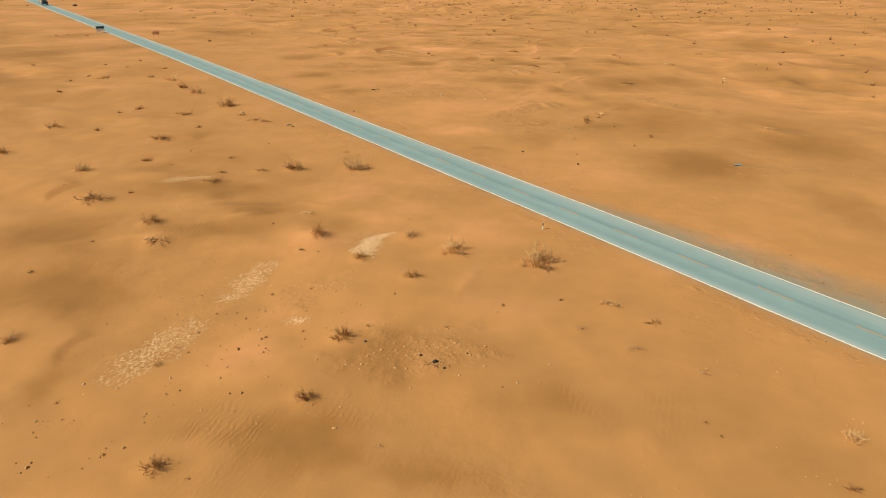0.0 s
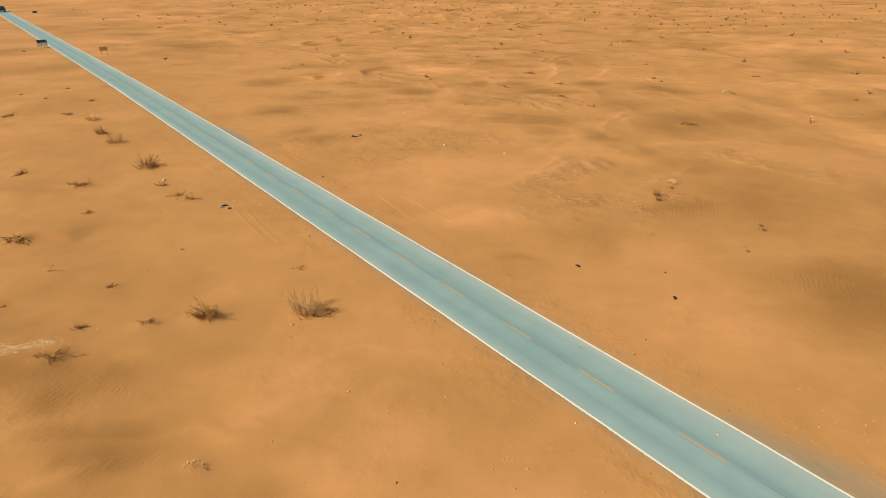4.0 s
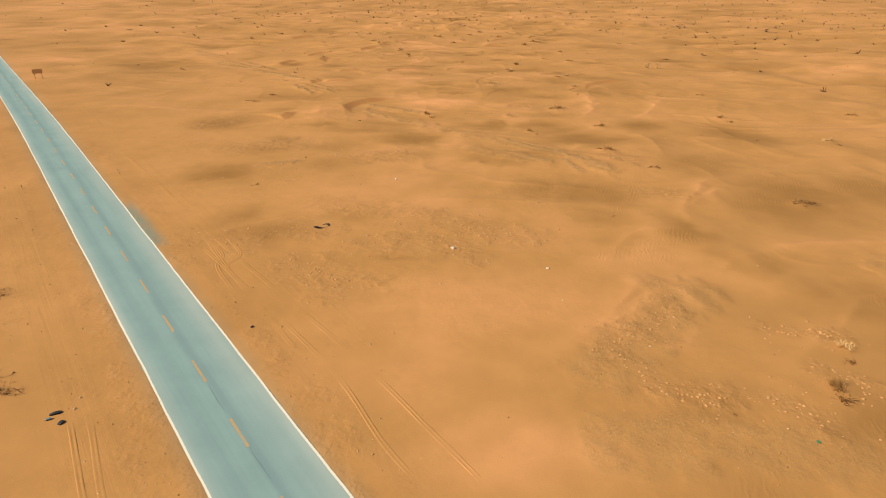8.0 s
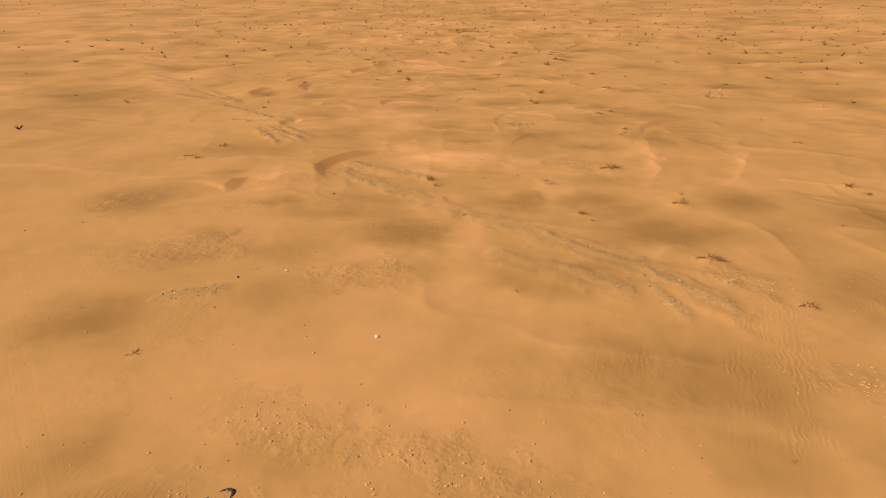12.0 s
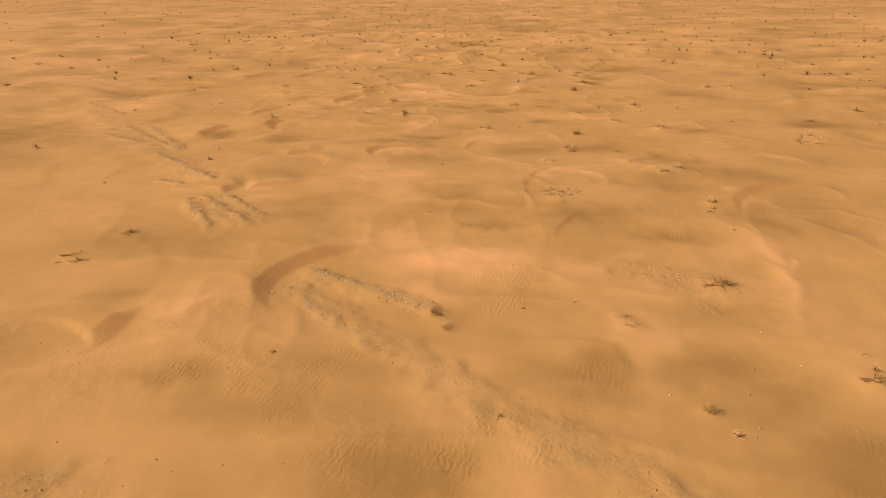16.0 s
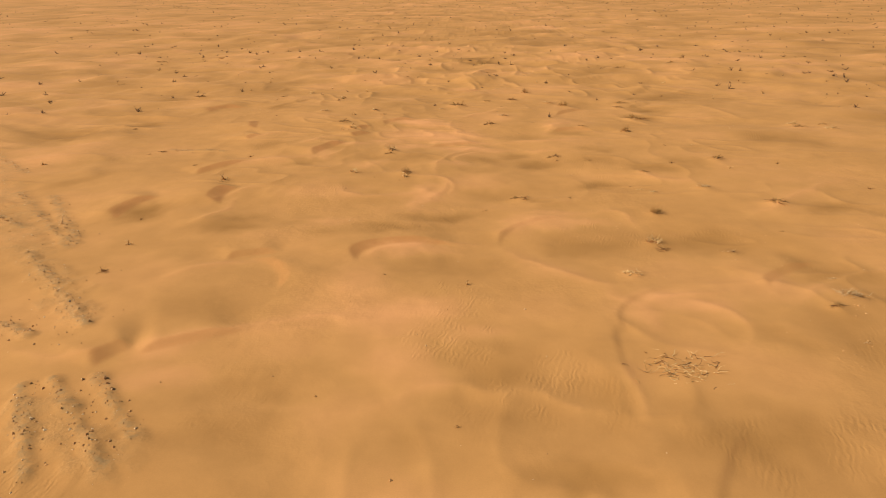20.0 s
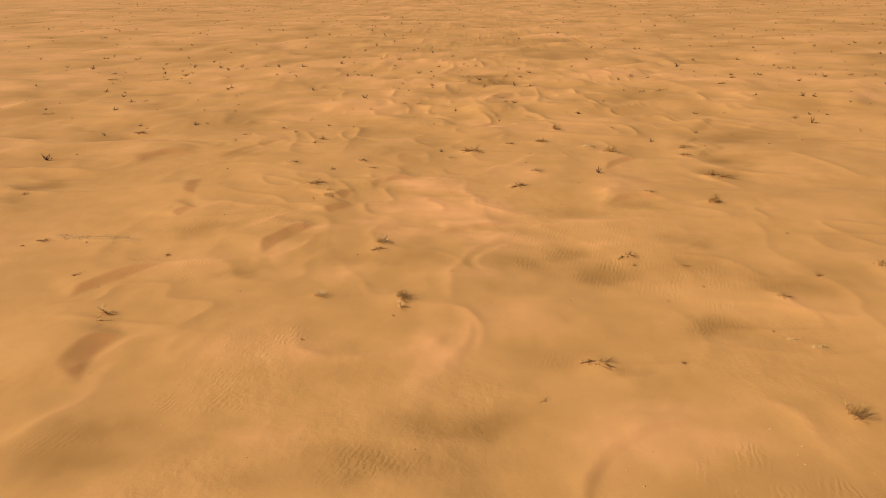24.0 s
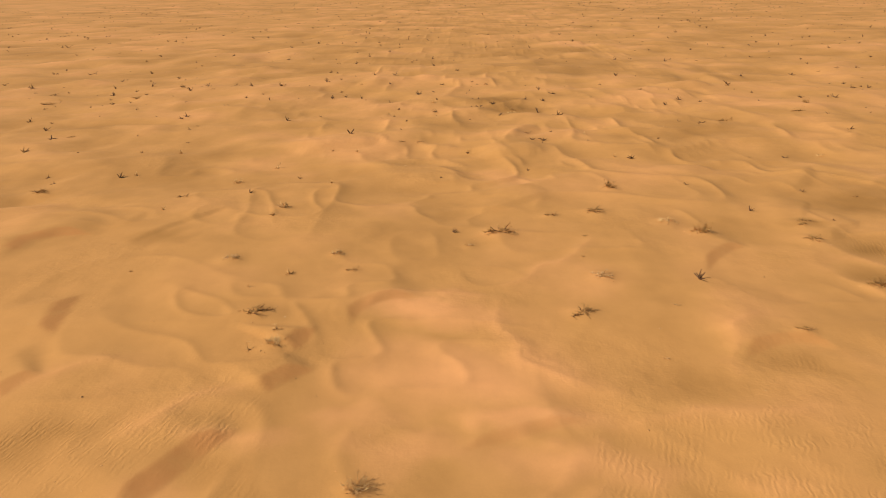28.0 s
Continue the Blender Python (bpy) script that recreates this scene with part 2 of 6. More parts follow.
CRESTS_WEST = [
    (-20.5, 27.7, -20.8, 29.6, -20.0, 30.9, 0.24), (-36.2, 51.3, -35.6, 53.3, -34.3, 54.9, 0.35),
    (-34.8, 70.3, -33.0, 71.5, -30.0, 71.2, 0.30), (-37.1, 220.2, -36.7, 221.4, -35.9, 222.2, 0.40),
    (6.1, 236.4, 9.5, 240.6, 11.8, 241.8, 0.35), (3.6, 224.4, 7.6, 226.5, 10.4, 225.6, 0.35),
    (1.1, 164.4, 1.2, 170.2, 1.9, 171.5, 0.16),
]
# banks of bared gravel: from, to, half width
GRAVEL = [
    (-15.9, 150.8, -7.3, 146.0, 1.1), (-6.9, 138.9, 3.6, 130.4, 1.6), (3.6, 130.4, 9.8, 124.5, 2.0),
    (-0.8, 126.8, 7.1, 121.9, 1.6), (9.8, 124.5, 13.7, 118.4, 1.4), (-16.5, 148.5, -11.1, 143.7, 1.1),
    (-11.1, 143.7, -4.4, 137.8, 1.4), (-66.5, 211.0, -42.8, 183.1, 2.0), (-42.8, 183.1, -32.7, 172.9, 1.6),
    (-30.0, 163.4, -23.7, 160.2, 1.5), (-37.8, 178.2, -31.7, 172.0, 1.2), (-23.6, 119.9, -19.9, 121.5, 0.8),
    (-25.7, 129.3, -22.8, 131.5, 1.0), (5.7, 83.9, 13.8, 92.8, 2.2), (29.1, 96.6, 35.0, 88.5, 1.9),
    (31.1, 62.7, 35.9, 62.0, 2.2), (39.9, 79.9, 42.6, 77.6, 2.0), (5.7, 78.8, 14.7, 78.3, 2.4),
    (11.2, 93.8, 13.7, 91.7, 1.6),
]
# spoil windrows of clods: from, to, half width
SPOIL = [
    (-31.3, 165.2, -27.0, 159.3, 0.5), (-29.9, 165.9, -23.7, 159.6, 0.5), (-27.8, 166.3, -23.6, 161.8, 0.5), (-69.4, 215.1, -58.8, 206.1, 0.5),
    (-55.2, 199.8, -40.7, 184.9, 0.5), (-55.3, 194.4, -48.0, 189.7, 0.5), (-43.1, 183.4, -31.3, 171.5, 0.5), (-37.5, 172.4, -34.5, 170.6, 0.5),
    (-50.9, 198.6, -40.6, 185.7, 0.5), (-46.3, 216.5, -38.6, 215.2, 0.5), (3.5, 131.1, 9.8, 124.5, 0.5), (9.5, 124.5, 13.7, 118.8, 0.5),
    (4.2, 124.4, 7.2, 121.5, 0.5), (-16.0, 151.2, -7.3, 145.9, 0.5), (-17.5, 148.4, -9.6, 140.8, 0.5), (-23.8, 120.1, -20.1, 121.5, 0.5),
    (9.5, 121.9, 10.5, 118.1, 0.5),
]
# pale broken crust: from, to, half width
CRUST = [
    (-5.9, 42.0, -5.7, 44.0, 1.0), (-5.7, 44.2, -4.4, 45.3, 0.5), (-13.6, 35.8, -12.6, 39.2, 0.9),
    (-16.7, 27.6, -14.9, 31.4, 1.25), (-27.3, 56.2, -23.9, 57.7, 0.55), (-8.9, 32.3, -8.2, 32.3, 0.5),
]

# hollows of coarse olive-brown sand, and sheets of fine peach-coloured sand: centre, half axes, strength
COARSE_A = [
    (-0.0, 20.8, 3.6, 1.3, 0.30), (17.4, 21.7, 2.4, 1.6, 0.20), (-6.2, 22.3, 3.3, 1.8, 0.50), (-11.0, 23.2, 3.2, 1.5, 0.30), (5.7, 24.6, 3.0, 2.4, 0.40),
    (13.0, 24.8, 3.2, 2.4, 0.20), (-20.5, 25.9, 1.7, 2.7, 0.40), (-2.9, 28.8, 2.8, 2.1, 0.50), (-25.4, 36.4, 6.0, 3.0, 0.50), (-31.2, 44.4, 4.9, 3.7, 0.50),
    (-18.7, 45.2, 4.6, 2.0, 0.40), (-9.6, 47.1, 2.3, 1.8, 0.30), (-16.1, 49.8, 4.0, 1.5, 0.40), (34.7, 52.4, 2.9, 6.8, 0.40), (-23.4, 54.4, 7.0, 2.6, 0.50),
    (-30.4, 60.3, 2.4, 1.7, 0.30), (26.9, 65.2, 6.8, 6.1, 0.70), (4.3, 69.4, 2.4, 0.9, 0.30), (10.8, 73.6, 3.6, 4.1, 0.30),
]
COARSE_B = [
    (41.5, 74.8, 8.1, 12.8, 0.50), (19.5, 80.5, 4.0, 3.6, 0.50), (10.0, 81.4, 2.7, 1.9, 0.30), (27.1, 82.5, 8.2, 12.3, 0.40), (24.2, 91.9, 4.7, 3.9, 0.50),
    (18.9, 97.1, 2.8, 2.4, 0.30), (-6.9, 97.6, 2.4, 0.9, 0.30), (10.2, 100.6, 2.3, 2.6, 0.40), (-17.4, 101.8, 3.4, 2.5, 0.50), (16.2, 103.2, 2.0, 3.5, 0.50),
    (10.2, 105.7, 3.0, 2.0, 0.40), (-11.0, 105.7, 3.1, 2.1, 0.40), (-21.0, 106.1, 3.2, 2.7, 0.40), (29.4, 110.7, 7.5, 7.3, 0.50), (10.5, 111.6, 4.6, 4.1, 0.50),
    (37.8, 112.5, 5.3, 5.8, 0.40), (5.8, 112.8, 2.6, 2.9, 0.50), (-27.3, 117.2, 4.1, 3.6, 0.60), (58.0, 117.2, 6.0, 10.0, 0.40),
]
COARSE_C = [
    (23.8, 120.8, 5.1, 4.0, 0.40), (-15.7, 121.1, 3.3, 2.4, 0.30), (2.3, 122.2, 4.1, 2.1, 0.40), (-6.0, 122.9, 1.7, 2.6, 0.30), (6.8, 124.5, 2.9, 1.9, 0.30),
    (-25.8, 126.4, 3.2, 2.2, 0.30), (-16.1, 128.3, 4.0, 3.4, 0.30), (-24.3, 130.7, 2.1, 1.7, 0.50), (13.4, 131.4, 5.6, 4.0, 0.60), (-8.6, 131.6, 4.7, 2.8, 0.50),
    (33.5, 134.8, 4.3, 6.4, 0.50), (-14.7, 136.1, 5.6, 2.5, 0.30), (11.6, 137.3, 4.0, 2.6, 0.40), (-21.0, 138.1, 3.7, 1.3, 0.40), (-34.6, 138.7, 4.7, 3.8, 0.50),
    (21.6, 139.3, 3.7, 3.8, 0.50), (1.9, 139.7, 4.3, 2.1, 0.50), (-12.6, 140.1, 3.6, 2.2, 0.25), (8.8, 140.3, 4.0, 2.5, 0.50),
]
COARSE_D = [
    (11.0, 146.2, 3.9, 2.1, 0.40), (-28.4, 146.4, 1.9, 2.2, 0.40), (16.5, 152.9, 1.8, 2.1, 0.40), (-30.7, 156.1, 6.0, 4.3, 0.30),
    (12.3, 158.4, 3.2, 1.8, 0.50), (-2.8, 160.1, 3.2, 1.0, 0.40), (20.5, 161.6, 2.6, 5.2, 0.50), (-10.6, 161.8, 1.6, 2.3, 0.25), (-18.4, 162.0, 3.5, 1.9, 0.35),
    (5.8, 162.1, 4.7, 2.6, 0.50), (25.9, 162.7, 3.6, 6.1, 0.30), (-0.5, 164.9, 1.7, 2.7, 0.30), (-18.2, 165.9, 3.9, 1.9, 0.35), (-5.6, 166.2, 3.0, 2.9, 0.40),
    (11.2, 170.7, 3.6, 1.8, 0.30), (15.9, 171.2, 3.6, 4.4, 0.30), (-24.9, 173.6, 3.7, 2.9, 0.20), (22.3, 174.4, 5.7, 5.5, 0.30),
]
COARSE_E = [
    (18.7, 179.7, 3.6, 3.2, 0.50), (-10.6, 181.3, 5.1, 2.0, 0.20), (3.0, 185.7, 5.1, 2.9, 0.50), (10.7, 186.9, 5.6, 3.6, 0.40), (-19.7, 188.2, 2.0, 1.4, 0.30),
    (-14.4, 188.7, 3.9, 1.4, 0.50), (-28.3, 189.6, 4.0, 1.9, 0.50), (-9.4, 192.3, 3.7, 1.7, 0.50), (-38.9, 192.7, 2.8, 2.7, 0.70), (26.3, 193.6, 3.6, 1.8, 0.50),
    (-0.1, 196.2, 1.9, 1.1, 0.30), (-17.5, 197.2, 2.3, 1.7, 0.20), (-6.0, 197.9, 4.0, 2.4, 0.30), (43.5, 198.4, 4.4, 3.6, 0.70), (6.4, 201.9, 2.9, 1.8, 0.60),
    (13.4, 207.5, 3.7, 2.3, 0.50), (-27.0, 208.9, 2.3, 1.4, 0.50), (17.7, 209.4, 3.4, 2.4, 0.40), (0.3, 209.6, 2.6, 1.8, 0.50),
]
COARSE_F = [
    (7.5, 210.4, 3.5, 2.5, 0.30), (-19.7, 210.9, 2.7, 2.4, 0.30), (-5.8, 211.0, 3.2, 1.6, 0.30), (-13.8, 211.3, 3.6, 1.9, 0.30), (-1.2, 213.6, 1.7, 1.8, 0.50),
    (-23.4, 213.9, 1.8, 3.3, 0.35), (-14.1, 214.4, 1.2, 2.4, 0.20), (8.5, 215.1, 2.4, 2.0, 0.40), (-33.9, 216.8, 3.3, 2.0, 0.40), (32.9, 219.1, 5.9, 3.6, 0.40),
    (0.4, 222.1, 3.3, 1.8, 0.30), (7.1, 224.3, 3.8, 1.6, 0.30), (-63.0, 225.3, 8.0, 4.3, 0.60), (-57.4, 230.3, 3.7, 2.0, 0.50), (2.4, 233.8, 3.7, 2.3, 0.20),
    (20.3, 236.1, 3.9, 2.7, 0.60), (22.2, 241.6, 4.2, 2.7, 0.70), (-39.0, 243.5, 3.3, 1.9, 0.40), (18.7, 246.4, 2.3, 1.4, 0.50),
]
COARSE_G = [
    (11.5, 246.5, 3.4, 3.5, 0.30), (26.8, 252.6, 4.7, 3.3, 0.50), (-4.0, 302.6, 6.1, 5.5, 0.80), (-5.9, 309.1, 4.4, 4.5, 0.80),
]
COARSE = COARSE_A + COARSE_B + COARSE_C + COARSE_D + COARSE_E + COARSE_F + COARSE_G
FINE_A = [
    (-10.9, 28.5, 2.8, 2.0, 0.50), (-4.2, 31.0, 1.3, 2.9, 0.40), (-9.7, 33.2, 2.1, 1.9, 0.40), (3.4, 33.6, 4.2, 2.6, 0.40), (-13.6, 41.4, 2.4, 1.2, 0.30),
    (-10.0, 44.0, 2.6, 4.1, 0.40), (22.1, 44.8, 2.6, 2.6, 0.30), (2.7, 45.3, 3.6, 3.2, 0.50), (-6.3, 47.6, 2.9, 1.8, 0.40), (-22.4, 49.3, 4.8, 2.5, 0.20),
    (-3.8, 51.7, 2.9, 2.8, 0.50), (-9.0, 54.8, 4.2, 4.0, 0.50), (15.2, 61.2, 3.6, 4.3, 0.30), (-15.8, 64.4, 2.6, 5.0, 0.30), (13.4, 70.4, 4.3, 4.9, 0.20),
    (1.2, 77.9, 4.7, 2.6, 0.50), (-3.5, 85.4, 3.0, 3.8, 0.40), (0.0, 91.6, 6.4, 4.9, 0.50), (11.3, 98.3, 3.8, 3.8, 0.40),
]
FINE_B = [
    (2.0, 101.1, 3.2, 2.3, 0.30), (14.9, 104.5, 1.7, 3.8, 0.20), (-0.4, 106.5, 2.5, 2.7, 0.40), (-4.9, 108.7, 4.3, 3.6, 0.50), (-11.7, 110.1, 7.0, 5.5, 0.30),
    (20.9, 111.2, 1.0, 4.0, 0.30), (-7.7, 115.7, 3.5, 3.3, 0.40), (-4.8, 122.5, 4.5, 4.4, 0.40), (-9.7, 126.8, 4.8, 3.3, 0.50), (12.5, 127.7, 2.5, 2.2, 0.30),
    (-3.0, 128.7, 2.3, 4.2, 0.60), (-6.0, 138.1, 2.5, 3.7, 0.40), (-15.4, 141.5, 4.9, 3.6, 0.30), (5.8, 142.1, 2.2, 4.2, 0.40), (-22.7, 145.8, 3.9, 4.5, 0.30),
    (-7.9, 148.5, 3.3, 2.4, 0.50), (2.5, 151.9, 1.8, 2.8, 0.50), (17.0, 152.3, 2.1, 6.0, 0.30), (28.8, 152.5, 1.6, 7.5, 0.30),
]
FINE_C = [
    (19.0, 153.1, 0.7, 4.3, 0.30), (-5.6, 153.2, 6.2, 3.0, 1.00), (-43.4, 156.9, 4.7, 3.6, 0.20), (-11.3, 156.9, 3.4, 2.6, 0.50), (-24.0, 166.5, 2.9, 1.5, 0.40),
    (20.6, 167.4, 1.2, 6.4, 0.30), (-10.8, 168.2, 2.5, 3.3, 0.50), (-25.3, 169.6, 2.0, 1.2, 0.30), (-7.0, 171.0, 2.0, 1.3, 0.30), (-12.4, 173.7, 4.4, 2.9, 0.60),
    (2.8, 174.0, 1.1, 3.6, 0.30), (6.2, 175.3, 3.0, 1.5, 0.40), (15.4, 177.5, 4.5, 2.7, 0.30), (-15.3, 178.5, 2.4, 3.6, 0.40), (-12.6, 184.4, 3.6, 1.3, 0.60),
    (-2.7, 190.7, 1.6, 1.2, 0.30), (-20.7, 191.2, 2.8, 1.2, 0.30), (1.1, 191.4, 4.1, 1.7, 0.50), (0.2, 193.3, 2.3, 0.7, 0.30),
]
FINE_D = [
    (-23.9, 198.3, 4.1, 1.8, 0.30), (-12.3, 198.5, 1.4, 3.7, 0.50), (-6.2, 202.6, 4.5, 3.0, 0.30), (-9.0, 209.1, 1.5, 1.8, 0.30), (-18.9, 209.2, 2.6, 2.0, 0.50),
    (-25.6, 213.3, 2.4, 1.4, 0.30), (0.6, 214.7, 2.8, 1.2, 0.30), (-7.3, 215.9, 4.4, 1.3, 0.60), (-14.9, 217.0, 3.2, 1.7, 0.50), (-23.3, 217.2, 3.0, 1.3, 0.50),
    (-17.8, 219.3, 2.8, 1.3, 0.50), (-9.2, 219.3, 4.1, 1.3, 0.80), (-13.4, 222.9, 6.7, 3.7, 0.80), (-14.5, 230.1, 4.8, 2.2, 1.00), (6.3, 230.6, 3.5, 3.1, 0.30),
    (-2.9, 235.0, 3.8, 3.0, 0.30), (-19.1, 250.6, 3.7, 4.9, 0.40), (-8.2, 261.7, 4.2, 3.9, 0.50), (-37.5, 267.9, 4.6, 3.7, 0.30),
]
FINE = FINE_A + FINE_B + FINE_C + FINE_D

# trodden, lumpy sand: from, to, half width
STIRRED = [
    (6.2, 85.6, 11.5, 90.5, 1.6), (16.2, 88.5, 20.6, 87.6, 0.9), (17.6, 84.8, 20.2, 82.6, 1.0), (13.6, 82.4, 15.9, 80.0, 1.0), (7.8, 83.0, 11.6, 82.0, 1.2),
    (-15.7, 103.1, -13.2, 102.6, 2.4), (-8.7, 100.4, -6.2, 99.9, 2.4), (-0.6, 102.6, 1.9, 102.1, 2.4), (-21.8, 100.4, -19.3, 99.9, 2.4), (-14.2, 96.5, -9.3, 93, 2.6), (-7.4, 105.7, 3, 101.5, 3.0), (-14, 108.7, -10, 107, 2.2),
    (-12.5, 123.6, -8, 125, 3.0), (15.3, 123.3, 17, 122, 3.0), (-28, 127.5, -22, 128, 3.5), (-36, 138, -34, 140, 3.0), (-9.5, 35, -7, 36.5, 1.8), (-4, 28, 2, 30, 2.2), (17, 112, 19, 111, 2.0), (8, 152, 11, 150, 3.0), (-4, 101, -1, 98, 2.0),
]
# low rims and ridges, crests painted pale as if lit: start, middle, end, height
RIMS_A = [
    (0.6, 34.8, 1.4, 37.0, 2.5, 39.5, 0.17), (-30.6, 41.3, -23.6, 43.5, -19.2, 42.6, 0.18), (-22.9, 45.9, -17.9, 47.3, -14.9, 49.3, 0.15),
    (-22.4, 49.2, -14.5, 50.7, -8.6, 50.9, 0.20), (-12.0, 51.7, -10.4, 51.9, -9.6, 51.4, 0.16), (-12.9, 49.8, -9.9, 52.7, -6.2, 54.6, 0.16),
    (-9.3, 55.1, -5.4, 58.1, -2.5, 56.9, 0.21), (16.7, 85.6, 21.2, 89.0, 26.9, 93.8, 0.18), (3.7, 84.6, 8.4, 89.8, 13.3, 92.1, 0.22),
    (3.6, 85.4, 8.4, 90.6, 12.5, 93.6, 0.18), (18.0, 97.0, 22.5, 100.2, 27.8, 101.0, 0.20), (14.4, 94.5, 26.4, 101.3, 36.7, 99.9, 0.22),
    (9.1, 96.9, 12.1, 102.1, 16.6, 103.7, 0.20), (17.6, 106.8, 21.3, 111.6, 23.8, 113.1, 0.17),
]
RIMS_B = [
    (16.6, 103.7, 20.2, 112.1, 24.5, 116.2, 0.22), (-1.7, 117.4, 4.3, 114.2, 14.2, 112.9, 0.17), (10.6, 126.0, 12.6, 128.4, 15.4, 129.1, 0.16),
    (-33.3, 135.8, -26.8, 139.6, -18.2, 143.4, 0.18), (-40.2, 143.8, -34.5, 145.6, -25.9, 146.3, 0.19), (-24.5, 143.4, -22.1, 145.9, -18.7, 147.1, 0.16),
    (30.5, 158.6, 26.1, 148.0, 22.0, 144.3, 0.19), (4.8, 149.9, 9.5, 148.2, 16.5, 149.6, 0.16), (-59.3, 148.1, -49.5, 149.3, -34.3, 143.5, 0.22),
    (16.2, 154.4, 18.0, 151.3, 15.0, 144.2, 0.20), (-31.8, 151.2, -26.9, 152.4, -20.3, 151.8, 0.17), (16.8, 161.8, 18.4, 153.0, 14.8, 143.5, 0.22),
    (15.1, 153.5, 19.1, 153.6, 16.6, 149.0, 0.17), (4.1, 150.9, 7.8, 154.1, 12.1, 155.8, 0.17),
]
RIMS_C = [
    (25.0, 158.6, 34.6, 155.6, 42.2, 150.3, 0.22), (21.1, 167.1, 18.6, 157.6, 18.9, 151.5, 0.18), (1.3, 168.8, 1.1, 165.7, 0.8, 162.3, 0.15),
    (-15.6, 162.5, -7.0, 165.7, 0.5, 162.5, 0.22), (-35.5, 169.4, -31.1, 168.3, -27.9, 169.2, 0.16), (-27.1, 168.3, -22.4, 170.8, -14.9, 171.5, 0.16),
    (-26.7, 167.1, -19.8, 171.9, -12.5, 173.0, 0.20), (5.4, 175.3, 9.3, 173.9, 7.9, 168.9, 0.17), (3.4, 174.5, 6.1, 176.5, 10.5, 176.9, 0.17),
    (13.0, 174.9, 20.1, 179.7, 29.7, 184.3, 0.22), (12.7, 176.9, 16.9, 180.0, 21.6, 178.7, 0.18), (-4.8, 185.6, -0.9, 180.3, 3.5, 178.1, 0.18),
    (-29.3, 178.3, -27.0, 181.2, -21.8, 181.2, 0.18), (23.2, 177.5, 29.9, 182.3, 33.7, 177.6, 0.22),
]
RIMS_D = [
    (-15.9, 182.2, -12.7, 185.6, -5.2, 186.2, 0.19), (-4.9, 187.5, -2.8, 190.3, 2.4, 193.8, 0.15), (-32.9, 190.2, -31.0, 191.7, -30.9, 197.0, 0.15),
    (2.4, 193.8, 6.6, 193.4, 7.1, 188.3, 0.15), (-1.9, 196.8, -0.5, 196.0, 3.7, 197.4, 0.16), (16.9, 190.7, 23.7, 196.7, 33.8, 204.1, 0.21),
    (-21.3, 201.5, -18.3, 197.8, -10.4, 200.5, 0.21), (-32.3, 193.8, -31.0, 198.5, -27.7, 199.8, 0.16), (-11.6, 197.2, -9.9, 200.3, -11.0, 203.9, 0.17),
    (-9.8, 197.7, -9.9, 202.4, -15.6, 204.5, 0.22), (11.0, 207.5, 12.6, 204.1, 17.2, 202.7, 0.17), (-38.2, 206.7, -33.3, 210.1, -26.3, 210.7, 0.19),
    (-11.0, 202.4, -10.5, 210.2, -6.2, 218.5, 0.18), (-9.2, 209.0, -8.0, 212.6, -5.8, 215.4, 0.15),
]
RIMS_E = [
    (-25.8, 211.5, -23.8, 213.3, -22.5, 217.4, 0.15), (-29.4, 216.3, -26.7, 219.9, -22.9, 221.6, 0.17), (-5.8, 219.3, 1.2, 220.0, 8.0, 220.1, 0.16),
    (-37.4, 219.8, -35.3, 222.6, -30.8, 223.8, 0.17), (-10.2, 232.0, -8.5, 224.6, -2.8, 221.4, 0.21), (-11.0, 230.5, -8.7, 225.9, -5.3, 222.7, 0.18),
    (2.8, 222.8, 4.9, 227.7, 8.0, 230.5, 0.18), (-19.5, 228.5, -16.4, 232.1, -10.1, 232.1, 0.19), (15.6, 237.4, 17.7, 232.6, 20.3, 230.5, 0.19),
    (17.6, 243.6, 22.8, 236.1, 33.6, 236.0, 0.22), (-10.0, 233.8, -5.4, 237.5, -0.1, 244.8, 0.20), (-26.0, 254.7, -22.7, 250.5, -18.0, 252.4, 0.22),
    (28.3, 256.2, 34.8, 260.9, 39.3, 260.8, 0.22),
]
RIMS_F = [
    (5.2, 84.8, 8.9, 92.1, 11.5, 94.0, 0.26), (11.5, 94.0, 13.2, 92.3, 13.5, 89.4, 0.2), (9.7, 85.8, 10.9, 86.6, 12.5, 87.8, 0.16),
]
RIMS = RIMS_F + RIMS_A + RIMS_B + RIMS_C + RIMS_D + RIMS_E

# dry plants: place and width
BUSHY_A = [
    (-11.7, 20.4, 1.04), (19.2, 23.4, 0.96), (-6.3, 25.1, 1.04), (-15.0, 27.9, 0.55), (-5.4, 30.1, 1.28), (-25.0, 30.3, 1.22),
    (-2.1, 37.6, 1.13), (6.6, 40.4, 2.79), (-6.0, 40.5, 1.08), (0.6, 42.0, 2.31), (-10.0, 43.9, 1.60), (-2.8, 44.9, 1.15), (-23.7, 45.8, 1.45),
    (-37.2, 59.0, 1.72), (-16.0, 61.1, 2.11), (-10.1, 61.9, 2.58), (-50.2, 66.1, 1.23), (-50.5, 75.8, 1.75), (17.7, 82.8, 1.28),
    (20.1, 86.6, 1.01), (-33.7, 90.8, 2.72), (-42.3, 100.3, 2.09), (-45.9, 104.4, 1.98), (-51.5, 111.7, 2.35), (7.1, 136.3, 0.88),
    (-6.3, 143.9, 0.94), (-6.8, 145.4, 1.16), (17.5, 165.3, 0.95), (9.7, 193.0, 1.30), (7.7, 186.5, 1.31), (-14.5, 204.2, 1.22), (-20.2, 204.7, 0.98),
]
